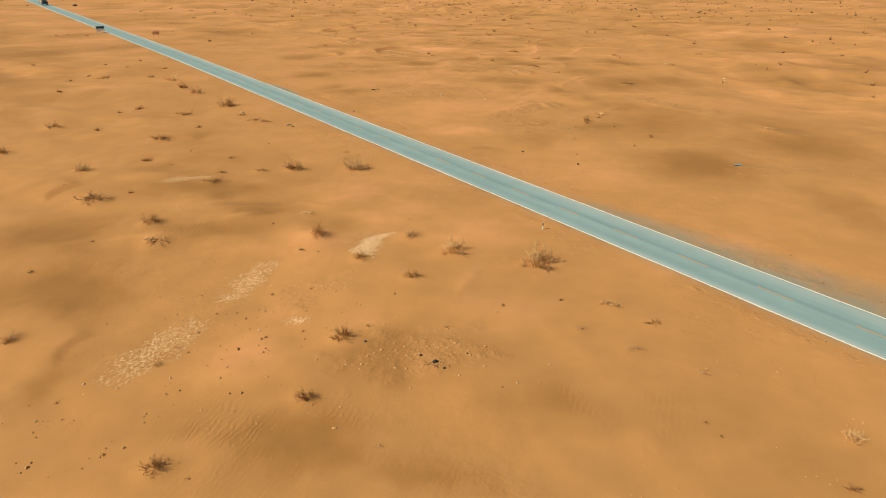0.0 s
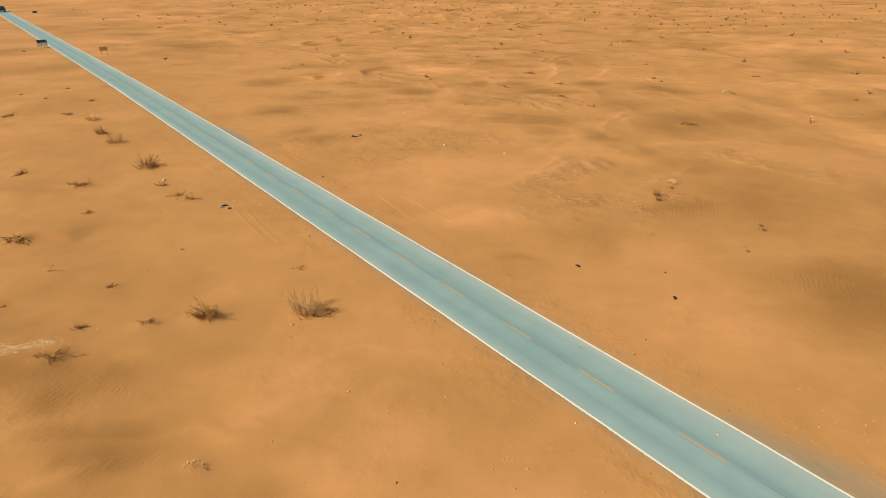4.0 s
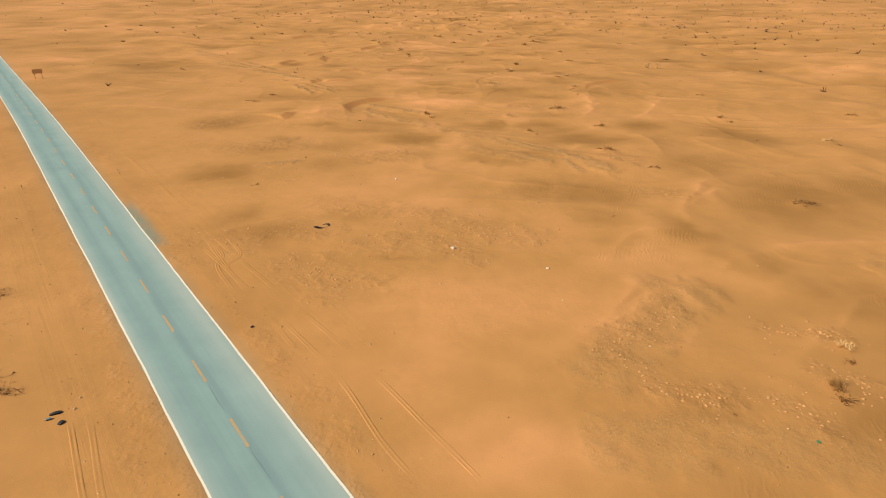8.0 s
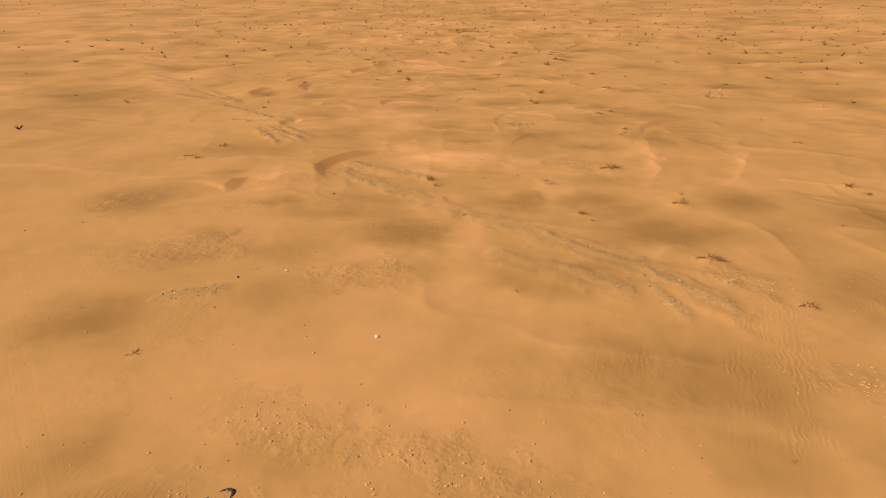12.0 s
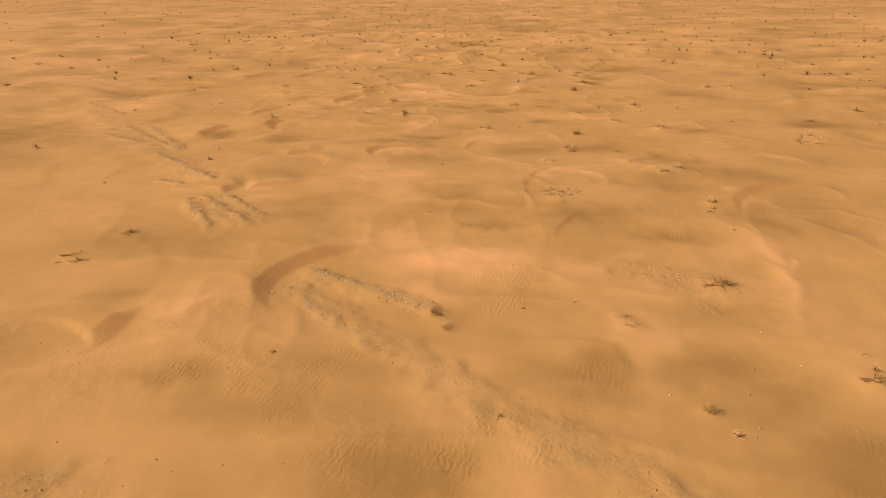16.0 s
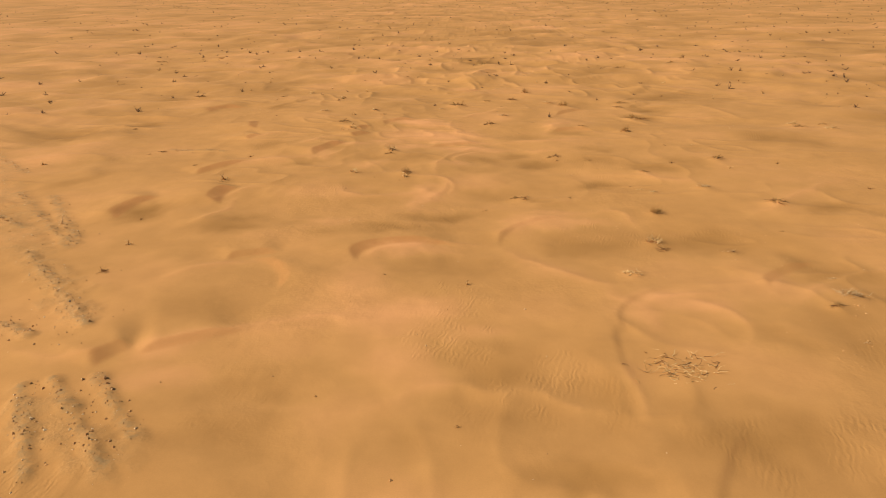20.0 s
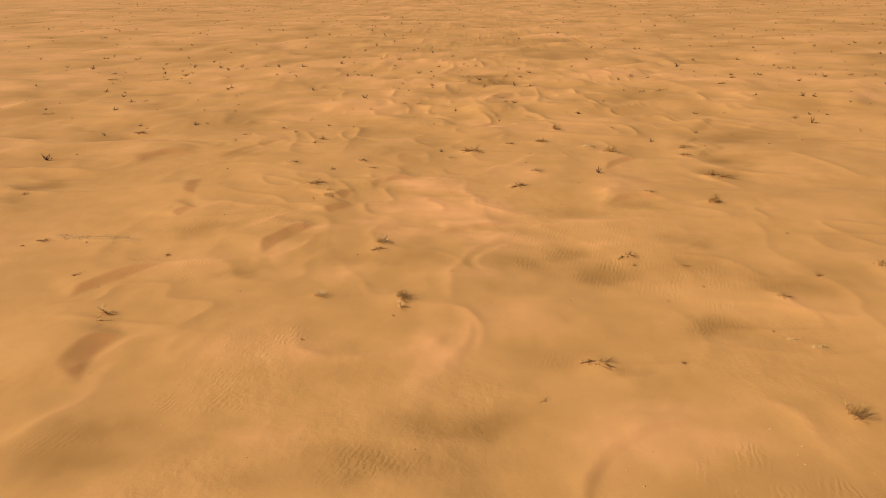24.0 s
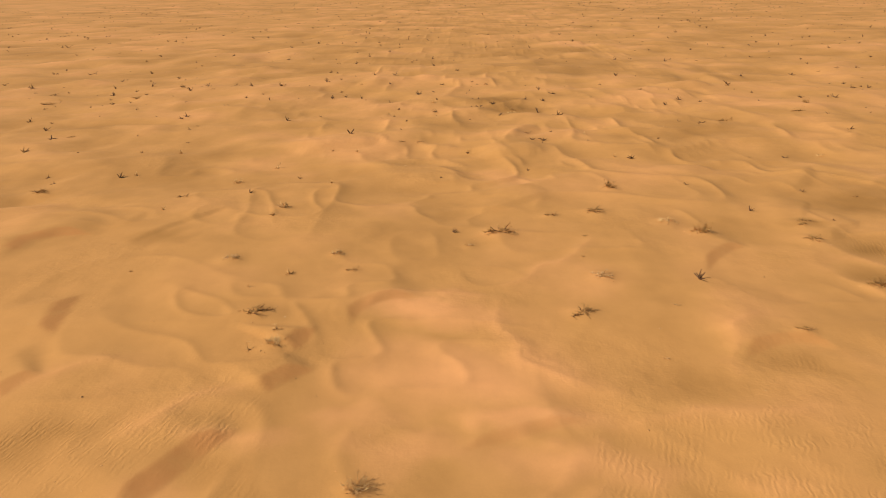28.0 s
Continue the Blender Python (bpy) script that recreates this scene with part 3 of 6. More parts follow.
BUSHY_B = [
    (-34.1, 211.7, 0.54), (-17.1, 214.2, 1.19), (14.3, 225.0, 1.76), (-23.7, 225.3, 1.18), (17.6, 234.3, 1.36), (-22.4, 238.7, 0.96),
    (8.7, 244.8, 1.85), (-29.8, 250.3, 1.05), (3.4, 257.0, 1.40), (-38.0, 260.9, 1.09), (46.6, 301.1, 1.50), (-50.3, 327.9, 1.11),
]
BUSHY = BUSHY_A + BUSHY_B
SPRAWLING_A = [
    (12.8, 32.9, 1.01), (-21.9, 42.7, 1.73), (-31.4, 51.1, 2.32), (-22.9, 56.3, 1.53), (-19.1, 59.9, 1.20),
    (-12.2, 67.9, 0.89), (-34.8, 71.1, 1.96), (14.6, 74.3, 0.76), (-25.6, 81.6, 1.66), (-37.6, 84.4, 1.96), (-64.7, 114.1, 2.41),
    (18.5, 119.3, 0.95), (14.8, 126.0, 1.70), (42.6, 130.7, 1.47), (-3.2, 135.5, 0.63), (16.6, 138.9, 1.27), (34.3, 143.1, 1.43),
    (53.1, 144.5, 1.22), (12.5, 149.7, 1.88), (-35.7, 151.9, 0.66), (-34.2, 152.2, 1.04), (-35.5, 153.1, 1.19), (-33.2, 157.7, 1.33),
    (37.3, 159.7, 0.98), (16.7, 163.3, 0.64), (4.3, 179.9, 1.24), (-60.1, 186.4, 0.93), (-6.0, 194.2, 0.48), (21.2, 194.5, 1.82),
]
SPRAWLING_B = [
    (-2.3, 197.7, 1.47), (43.6, 199.8, 1.41), (10.2, 200.4, 0.72), (11.8, 205.2, 0.82), (-39.5, 208.1, 0.71), (21.3, 209.8, 1.59),
    (2.8, 212.1, 1.23), (-17.2, 212.7, 0.96), (42.9, 225.6, 1.48), (39.5, 227.2, 1.75), (8.9, 227.8, 0.90), (-25.9, 228.9, 1.86),
    (43.6, 229.2, 1.16), (-4.3, 230.0, 1.54), (40.0, 230.4, 1.51), (18.6, 234.5, 2.16), (-20.8, 235.9, 0.83), (17.6, 243.1, 1.51),
    (-9.1, 244.0, 2.10), (18.4, 246.3, 0.93), (6.4, 247.1, 1.51), (18.9, 247.3, 1.11), (-4.0, 248.8, 1.03), (0.3, 249.7, 1.89),
    (-41.6, 254.6, 1.01), (-58.9, 257.5, 1.62), (33.5, 271.5, 0.98), (-18.3, 277.9, 1.04), (-3.1, 281.6, 1.08), (-70.0, 282.1, 1.22),
]
SPRAWLING_C = [
    (28.9, 290.2, 1.87), (41.6, 294.1, 1.77), (-3.8, 298.2, 1.44), (-3.4, 300.3, 1.73), (-90.1, 309.2, 2.68), (-74.8, 312.7, 2.17),
    (21.6, 313.7, 1.44), (-63.2, 321.3, 1.05),
]
SPRAWLING_D = [
    (-11.8, 48.7, 0.95), (29.2, 109.8, 1.80), (-27.1, 82.1, 1.40), (11.3, 105.9, 0.45), (-22.2, 113.5, 0.75), (16.1, 174.8, 0.95), (11.3, 199.4, 0.85),
    (6.6, 210.3, 0.75), (-47.0, 215.4, 0.95), (-1.7, 243.5, 0.60), (-81.5, 270.8, 1.60), (-20.7, 277.1, 0.90),
]
SPRAWLING = SPRAWLING_A + SPRAWLING_B + SPRAWLING_C + SPRAWLING_D
UPRIGHT_A = [
    (-4.2, 31.4, 0.56), (0.3, 31.6, 0.56), (46.5, 111.9, 1.66), (7.8, 134.5, 0.94), (17.2, 139.9, 0.99),
    (17.4, 141.4, 0.71), (2.2, 147.4, 0.45), (37.4, 170.4, 0.99), (-7.7, 178.1, 0.64), (-35.9, 185.2, 1.10), (38.1, 187.2, 1.85),
    (36.3, 187.7, 2.29), (39.4, 191.1, 1.50), (-33.9, 200.9, 0.79), (-33.9, 202.1, 1.47), (-14.4, 203.2, 0.97), (21.6, 206.4, 0.76),
    (-25.1, 224.7, 0.71), (-24.0, 226.6, 0.80), (-25.3, 235.0, 1.06), (-50.9, 263.2, 1.00), (-35.1, 266.8, 1.18), (7.0, 270.1, 0.82),
    (48.4, 270.5, 0.86), (-50.0, 273.7, 1.13), (5.2, 280.6, 0.61), (-24.4, 298.0, 0.72), (-17.3, 306.6, 1.34), (-55.9, 382.5, 1.19),
]
UPRIGHT_B = [
    (-29.1, 66.3, 0.95), (50.3, 178.8, 1.05), (-58.7, 209.2, 1.10), (-41.7, 250.1, 0.85), (36.3, 251.4, 0.95), (47.8, 257.4, 1.25), (-26.8, 259.1, 0.75), (-25.9, 272.0, 0.80),
    (-8.8, 384.2, 1.23),
]
UPRIGHT = UPRIGHT_A + UPRIGHT_B
TUFTS_A = [
    (-10.0, 19.9, 0.29), (17.5, 20.5, 0.82), (-15.0, 20.6, 0.20), (-14.5, 21.4, 0.36), (-18.3, 22.5, 0.21), (13.2, 23.4, 0.27),
    (-17.8, 23.7, 0.22), (12.8, 24.3, 0.33), (-18.8, 24.9, 0.35), (-11.0, 27.3, 0.24), (-12.2, 27.6, 0.20), (-11.1, 29.3, 0.37),
    (-14.7, 29.6, 0.32), (-9.9, 30.4, 0.32), (-7.9, 31.1, 0.39), (-14.1, 31.1, 0.33), (-13.8, 33.2, 0.30), (-12.6, 33.3, 0.30),
    (3.8, 34.1, 0.48), (7.5, 35.3, 0.50), (-11.1, 35.7, 0.38), (-8.6, 36.2, 0.39), (-28.7, 38.1, 0.58), (-10.6, 41.7, 0.67),
    (-14.0, 46.3, 0.42), (-29.3, 53.3, 0.87), (-23.0, 59.4, 1.19), (-32.4, 63.0, 1.44), (-23.9, 64.5, 0.91), (13.8, 67.7, 0.41),
]
TUFTS_B = [
    (-21.6, 70.6, 0.39), (21.1, 71.4, 0.62), (24.1, 75.5, 0.78), (-44.8, 75.7, 1.26), (24.3, 76.4, 0.73), (-32.4, 77.2, 1.28),
    (11.6, 80.7, 0.39), (17.5, 81.9, 1.23), (-29.5, 85.0, 1.42), (-46.9, 85.1, 0.95), (19.7, 85.2, 0.91), (-45.4, 87.8, 1.80),
    (30.3, 97.3, 0.43), (-63.8, 98.6, 1.49), (-70.4, 112.6, 1.62), (-56.4, 114.7, 1.98), (-69.4, 116.7, 1.12), (-58.2, 124.1, 1.20),
    (-66.4, 125.4, 0.97), (-72.5, 128.5, 1.00), (-87.8, 128.5, 1.25), (42.6, 128.5, 1.11), (34.3, 131.1, 0.65), (28.3, 133.1, 0.45),
    (-68.0, 133.9, 1.31), (35.2, 141.3, 1.00), (-1.3, 146.4, 0.38), (-8.2, 162.8, 0.38), (17.4, 164.1, 0.65), (-15.6, 165.1, 0.29),
]
TUFTS_C = [
    (-34.7, 179.4, 1.16), (-13.8, 179.5, 0.33), (8.1, 184.9, 1.42), (-60.9, 187.4, 1.19), (-37.8, 191.3, 0.51), (9.7, 192.8, 0.73),
    (2.6, 197.7, 0.56), (32.7, 199.3, 0.69), (-14.9, 202.3, 0.25), (-17.7, 202.9, 0.19), (15.7, 208.2, 0.91), (27.8, 208.5, 0.65),
    (3.0, 210.7, 0.67), (-18.8, 212.0, 0.31), (-48.1, 214.4, 0.56), (17.4, 216.4, 0.50), (-56.4, 227.2, 0.80), (-96.7, 233.2, 2.06),
    (-30.1, 247.7, 0.77), (30.9, 249.3, 0.55), (28.3, 255.0, 0.68), (36.9, 326.8, 0.91), (-33.5, 327.7, 0.89), (-6.9, 327.8, 1.35),
    (-59.5, 328.4, 0.88), (-102.8, 375.2, 1.13),
]
TUFTS_D = [
    (-26.7, 42.5, 0.50), (-29.3, 61.8, 0.55), (20.7, 80.2, 0.50), (5.5, 129.0, 0.30), (-16.0, 140.7, 0.50), (17.1, 158.9, 0.45),
    (-43.1, 171.8, 0.55), (18.8, 188.0, 0.45), (9.4, 201.3, 0.35), (7.0, 206.9, 0.35), (-37.8, 235.9, 0.40), (-2.7, 239.1, 0.35),
    (-29.3, 273.1, 0.55), (-38.6, 222.4, 0.30), (-20.2, 199.2, 0.30),
]
TUFTS = TUFTS_A + TUFTS_B + TUFTS_C + TUFTS_D
BLEACHED = [
    (-0.1, 27.8, 1.23), (14.0, 28.1, 0.86), (10.7, 30.0, 1.31), (8.1, 32.0, 0.84), (10.9, 35.1, 1.91), (21.3, 72.4, 0.66),
    (39.7, 78.7, 1.64), (5.1, 108.8, 0.61), (30.4, 117.9, 0.86), (0.2, 121.4, 0.98), (14.7, 122.2, 1.11), (4.8, 145.2, 0.91),
    (10.0, 152.5, 0.73), (15.6, 170.6, 0.60), (17.6, 176.2, 2.29), (13.0, 184.2, 0.90), (16.5, 199.9, 1.39), (3.9, 205.3, 0.59),
    (-0.4, 225.1, 0.65), (2.2, 231.2, 0.60), (-27.5, 232.7, 0.62), (-2.0, 235.4, 1.72), (-30.6, 237.4, 1.62), (-42.3, 241.7, 0.37),
    (-19.3, 266.5, 0.65), (17.6, 284.6, 1.12), (-2.4, 22.0, 0.60), (-6.0, 131.9, 0.55),
    (5.2, 144.2, 1.05), (20.3, 174.4, 0.65), (18.3, 179.3, 0.80), (-16.5, 210.5, 0.40), (-11.8, 241.3, 0.85),
]


def lattice(ix, iy, seed):
    k = (ix * 374761393 + iy * 668265263 + seed * 2147483647) & 0xFFFFFFFF
    k = ((k ^ (k >> 13)) * 1274126177) & 0xFFFFFFFF
    return ((k ^ (k >> 16)) & 0xFFFF) / 32767.5 - 1.0


def soft_noise(x, y, seed=0):
    """Smooth value noise in -1..1."""
    fx, fy = np.floor(x), np.floor(y)
    ix, iy = fx.astype(np.int64), fy.astype(np.int64)
    u, v = x - fx, y - fy
    u, v = u * u * u * (u * (6 * u - 15) + 10), v * v * v * (v * (6 * v - 15) + 10)
    a, b = lattice(ix, iy, seed), lattice(ix + 1, iy, seed)
    c, d = lattice(ix, iy + 1, seed), lattice(ix + 1, iy + 1, seed)
    return (a * (1 - u) + b * u) * (1 - v) + (c * (1 - u) + d * u) * v


def step(lo, hi, x):
    t = np.clip((x - lo) / (hi - lo), 0, 1)
    return t * t * (3 - 2 * t)


def bend(s):
    """How far the road has turned off its first straight line."""
    return -0.0155 * np.where(s < 110, np.clip(s - 70, 0, None) ** 2 / 80, s - 90)


def road_coords(x, y):
    dx, dy = x - ROAD_AT[0], y - ROAD_AT[1]
    s = dx * ROAD_WAY[0] + dy * ROAD_WAY[1]
    return s, dx * ROAD_OFF[0] + dy * ROAD_OFF[1] - bend(s)


def capsules(x, y, rows):
    """1 inside the banks, falling to 0 over their rims."""
    out = np.zeros_like(x)
    wob = 0.7 * soft_noise(x / 1.1, y / 1.1, 31) + 0.35 * soft_noise(x / 0.4, y / 0.4, 32)
    for x0, y0, x1, y1, w in rows:
        near = (x > min(x0, x1) - 5) & (x < max(x0, x1) + 5) & (y > min(y0, y1) - 5) & (y < max(y0, y1) + 5)
        if not near.any():
            continue
        px, py, ax, ay = x[near] - x0, y[near] - y0, x1 - x0, y1 - y0
        u = np.clip((px * ax + py * ay) / max(ax * ax + ay * ay, 1e-6), 0, 1)
        d = np.hypot(px - u * ax, py - u * ay) / w + wob[near] * 0.5
        out[near] = np.maximum(out[near], 1 - step(0.45, 1.15, d))
    return out


def crest_height(x, y, row, slip=False):
    """Where a crest reaches, and its height there (slip: how far the spot lies on its slip face)."""
    x0, y0, xm, ym, x1, y1, h = row[:7]
    lee_wide = 3.8 * h
    reach = 9 * h + 5
    near = (x > min(x0, xm, x1) - reach) & (x < max(x0, xm, x1) + reach) & (y > min(y0, ym, y1) - reach) & (y < max(y0, ym, y1) + reach)
    if not near.any():
        return near, None
    u = np.linspace(0, 1, 49)
    cx, cy = 2 * xm - (x0 + x1) / 2, 2 * ym - (y0 + y1) / 2
    bx = (1 - u) ** 2 * x0 + 2 * u * (1 - u) * cx + u * u * x1
    by = (1 - u) ** 2 * y0 + 2 * u * (1 - u) * cy + u * u * y1
    tx, ty = np.gradient(bx), np.gradient(by)
    norm = np.hypot(tx, ty)
    tx, ty = tx / norm, ty / norm
    dx, dy = x[near][:, None] - bx, y[near][:, None] - by
    i = np.argmin(dx * dx + dy * dy, axis=1)
    k = np.arange(len(i))
    off = dx[k, i] * ty[i] - dy[k, i] * tx[i]
    past = np.abs(dx[k, i] * tx[i] + dy[k, i] * ty[i])
    taper = step(0, 0.3, u[i]) * step(0, 0.3, 1 - u[i]) * np.exp(-(past / (1.2 * h + 0.3)) ** 2)
    lee_wide = lee_wide * np.clip(taper, 0.08, 1)
    if len(row) > 7:        # rows with a mark follow the foot of the slip face
        off = off + lee_wide
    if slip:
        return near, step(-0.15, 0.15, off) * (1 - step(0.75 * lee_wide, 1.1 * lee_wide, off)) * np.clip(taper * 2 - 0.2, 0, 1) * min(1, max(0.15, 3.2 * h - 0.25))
    hh = h * taper
    lee = (1 - np.clip(off / lee_wide, 0, 1)) ** 1.05
    shape = np.where(off < 0, np.exp(-(off / (4.0 * h + 2.2)) ** 2), lee)
    return near, hh * shape


def rim_at(x, y, rows):
    """Height of the low rims, and how strongly their lit crests are painted pale."""
    high, pale = np.zeros_like(x), np.zeros_like(x)
    u = np.linspace(0, 1, 41)
    for x0, y0, xm, ym, x1, y1, h in rows:
        near = (x > min(x0, xm, x1) - 4) & (x < max(x0, xm, x1) + 4) & (y > min(y0, ym, y1) - 4) & (y < max(y0, ym, y1) + 4)
        if not near.any():
            continue
        cx, cy = 2 * xm - (x0 + x1) / 2, 2 * ym - (y0 + y1) / 2
        bx = (1 - u) ** 2 * x0 + 2 * u * (1 - u) * cx + u * u * x1
        by = (1 - u) ** 2 * y0 + 2 * u * (1 - u) * cy + u * u * y1
        px = x[near] + 0.5 * soft_noise(x[near] / 2.2, y[near] / 2.2, 37)
        py = y[near] + 0.5 * soft_noise(x[near] / 2.1, y[near] / 2.3, 38)
        d = (px[:, None] - bx) ** 2 + (py[:, None] - by) ** 2
        i = np.argmin(d, axis=1)
        off = np.sqrt(d[np.arange(len(i)), i])
        taper = np.sin(np.pi * np.clip(u[i], 0.04, 0.96)) ** 0.7
        high[near] = np.maximum(high[near], h * taper * np.exp(-off / 0.8))
        pale[near] = np.maximum(pale[near], taper * np.exp(-off / 0.6))
    return high, pale


def make_crests():
    """Small crescent dunes strewn over the open sand, lee to the south-east."""
    rng = random.Random(7)
    known = [(r[2], r[3]) for r in CRESTS_NEAR + CRESTS_FAR + CRESTS_WEST]
    rows = []
    for far, count in ((0, 90), (1, 420)):
        while count:
            x, y = (rng.uniform(-75, 65), rng.uniform(30, 255)) if not far else (rng.uniform(-330, 300), rng.uniform(60, 560))
            n = (x - ROAD_AT[0]) * ROAD_OFF[0] + (y - ROAD_AT[1]) * ROAD_OFF[1]
            count -= 1
            if abs(n) < 11 or (far and -75 < x < 65 and y < 255) or any((x - a) ** 2 + (y - b) ** 2 < 60 for a, b in known):
                continue
            if n < 0 and rng.random() < 0.35:
                continue
            size = rng.uniform(2.0, 6.0) * (1.5 if far else 1.0)
            turn = rng.gauss(0.7, 0.4)
            dx, dy = math.cos(turn) * size, math.sin(turn) * size
            bow = rng.uniform(-0.12, 0.3) * size
            h = rng.uniform(0.13, 0.3) * size ** 0.5 * (0.95 if far else 0.5)
            if -50 < x < 45 and 20 < y < 245:
                continue
            rows.append((x - dx, y - dy, x - bow * math.sin(turn), y + bow * math.cos(turn), x + dx, y + dy, h))
    return rows


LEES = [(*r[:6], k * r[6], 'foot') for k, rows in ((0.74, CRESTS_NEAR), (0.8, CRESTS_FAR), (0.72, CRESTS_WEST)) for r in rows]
CRESTS = make_crests() + LEES


MOUNDS = [(x, y, 0.55 * r + 0.15, 0.13 * r) for x, y, r in BUSHY + SPRAWLING + BLEACHED if r > 0.8 and abs(x) < 60 and y < 260]


def land(x, y):
    """Height of the sand, without the road's bed."""
    wx, wy = x + 3.0 * soft_noise(x / 13, y / 13, 51), y + 3.0 * soft_noise(x / 13, y / 13, 52)
    far = np.maximum(step(235, 275, y), np.maximum(step(42, 56, x), step(46, 60, -x)))
    h = 0.55 * soft_noise(wx / 29, wy / 24, 1) + (0.17 + 0.2 * far) * soft_noise(wx / 10.5 + wy / 30, wy / 7.5, 2)
    h = h + (0.055 + 0.07 * far) * soft_noise(wx / 4.6, wy / 3.7, 3) + 0.022 * soft_noise(x / 1.5, y / 1.3, 6)
    rim = 1 - np.abs(soft_noise(wx / 9.5 + 31, wy / 8 + 17, 8))
    h = h + (0.13 + 0.23 * far) * rim ** 4 * step(-0.2, 0.5, soft_noise(x / 26, y / 22, 9)) * step(60, 125, y + 0.6 * x)
    rim = 1 - np.abs(soft_noise(wx / 4.6 + wy / 14 + 7, wy / 3.4 + 5, 12))
    h = h + (0.09 + 0.2 * far) * soft_noise(wx / 6.2 - wy / 11, wy / 4.4, 14) * step(110, 150, y + 0.6 * x)
    h = h + (0.12 + 0.12 * far) * rim ** 3 * step(-0.5, 0.4, soft_noise(x / 15, y / 12, 13)) * step(100, 165, y + 0.6 * x)
    for row in CRESTS:
        near, add = crest_height(x, y, row)
        if add is not None:
            h[near] = h[near] + add
    for cx, cy, r, top in MOUNDS:
        near = (np.abs(x - cx) < 3 * r) & (np.abs(y - cy) < 3 * r)
        if near.any():
            h[near] = h[near] + top * np.exp(-((x[near] - cx) ** 2 + (y[near] - cy) ** 2) / (r * r))
    h = h + rim_at(x, y, RIMS)[0] - 0.16 * blend(x, y, COARSE) + 0.12 * blend(x, y, FINE)
    bank = capsules(x, y, GRAVEL)
    h = h + bank * (0.09 + 0.05 * soft_noise(x / 0.9, y / 0.9, 21))
    h = h + capsules(x, y, SPOIL) * (0.05 + 0.08 * soft_noise(x / 0.55, y / 0.55, 22)) * step(152, 162, y) + capsules(x, y, SPOIL) * 0.06
    s, n = road_coords(x, y)
    west = step(9, 24, -n)
    h = h + west * (0.22 * soft_noise(wx / 8 + wy / 20, wy / 4.5, 15) + 0.05 * soft_noise(wx / 3, wy / 2.2, 16))
    flat = step(3.0, 15.0, np.abs(n)) * (0.45 + 0.55 * np.maximum(west, step(14, 46, np.abs(n))))
    return h * flat + 0.014 * soft_noise(x / 2.3, y / 2.1, 5) * (1 - flat) - 0.02 + 0.036 * (1 - step(2.8, 6.0, np.abs(n)))


def blend(x, y, rows):
    """Strength of the strongest uneven-edged patch at each spot."""
    wx = x + 0.9 * soft_noise(x / 3.1, y / 2.6, 33) + 0.35 * soft_noise(x / 0.9, y / 0.8, 34)
    wy = y + 0.9 * soft_noise(x / 3.3, y / 2.4, 35) + 0.35 * soft_noise(x / 0.8, y / 0.9, 36)
    out = np.zeros_like(x)
    for cx, cy, rx, ry, v in rows:
        near = (np.abs(x - cx) < 1.5 * rx + 1.5) & (np.abs(y - cy) < 1.5 * ry + 1.5)
        if near.any():
            d = np.hypot((wx[near] - cx) / rx, (wy[near] - cy) / ry)
            out[near] = np.maximum(out[near], v * (1 - step(0.0, 1.5, d)))
    return out


def blown_at(x, y, z):
    """How much fine blown sand lies over the coarser olive sand, 0 to 1, with some light painted in."""
    far = np.maximum(step(240, 275, y), np.maximum(step(44, 58, x), step(48, 62, -x)))
    # the rim term brightens the colour where crests catch the sun
    field = 0.5 - 0.78 * blend(x, y, COARSE) + 0.6 * blend(x, y, FINE) + 0.22 * rim_at(x, y, RIMS)[1]
    field = field + 0.1 * soft_noise(x / 8, y / 6, 77) + 0.05 * soft_noise(x / 2.6, y / 2.2, 78)
    field = field + far * (0.16 * soft_noise(x / 12, y / 8, 79) + 0.1 * soft_noise(x / 5, y / 4, 81) + 0.16 * soft_noise(x / 26, y / 18, 80) + 0.15 * np.clip(z, -1, 1))
    # west of the road darker: coarser sand, and lens fall-off painted into it
    field = field - 0.1 * step(5, 22, -road_coords(x, y)[1])
    return np.clip(field, 0, 1)


def ground_z(x, y):
    return float(land(np.array([float(x)]), np.array([float(y)]))[0])


def spread(lo, hi, near_lo, near_hi, fine, grow):
    """Grid lines: even between near_lo and near_hi, wider and wider outside."""
    mid = np.arange(near_lo, near_hi + fine / 2, fine)
    up, step_now = [mid[-1]], fine
    while up[-1] < hi:
        step_now *= grow
        up.append(up[-1] + step_now)
    down, step_now = [mid[0]], fine
    while down[-1] > lo:
        step_now *= grow
        down.append(down[-1] - step_now)
    return np.concatenate([down[:0:-1], mid, up[1:]])


def sheet(name, X, Y, Z, material, attrs=()):
    rows, cols = X.shape
    mesh = bpy.data.meshes.new(name)
    i = np.arange(rows * cols).reshape(rows, cols)
    quads = np.stack([i[:-1, :-1], i[:-1, 1:], i[1:, 1:], i[1:, :-1]], -1).reshape(-1, 4)
    mesh.vertices.add(rows * cols)
    mesh.vertices.foreach_set("co", np.stack([X, Y, Z], -1).ravel().astype(np.float32))
    mesh.loops.add(quads.size)
    mesh.loops.foreach_set("vertex_index", quads.ravel().astype(np.int32))
    mesh.polygons.add(len(quads))
    mesh.polygons.foreach_set("loop_start", np.arange(0, quads.size, 4, dtype=np.int32))
    mesh.polygons.foreach_set("use_smooth", np.ones(len(quads), dtype=bool))
    for key, values in attrs:
        a = mesh.attributes.new(key, "FLOAT", "POINT")
        a.data.foreach_set("value", values.ravel().astype(np.float32))
    mesh.update(calc_edges=True)
    mesh.materials.append(material)
    return new(name, mesh)


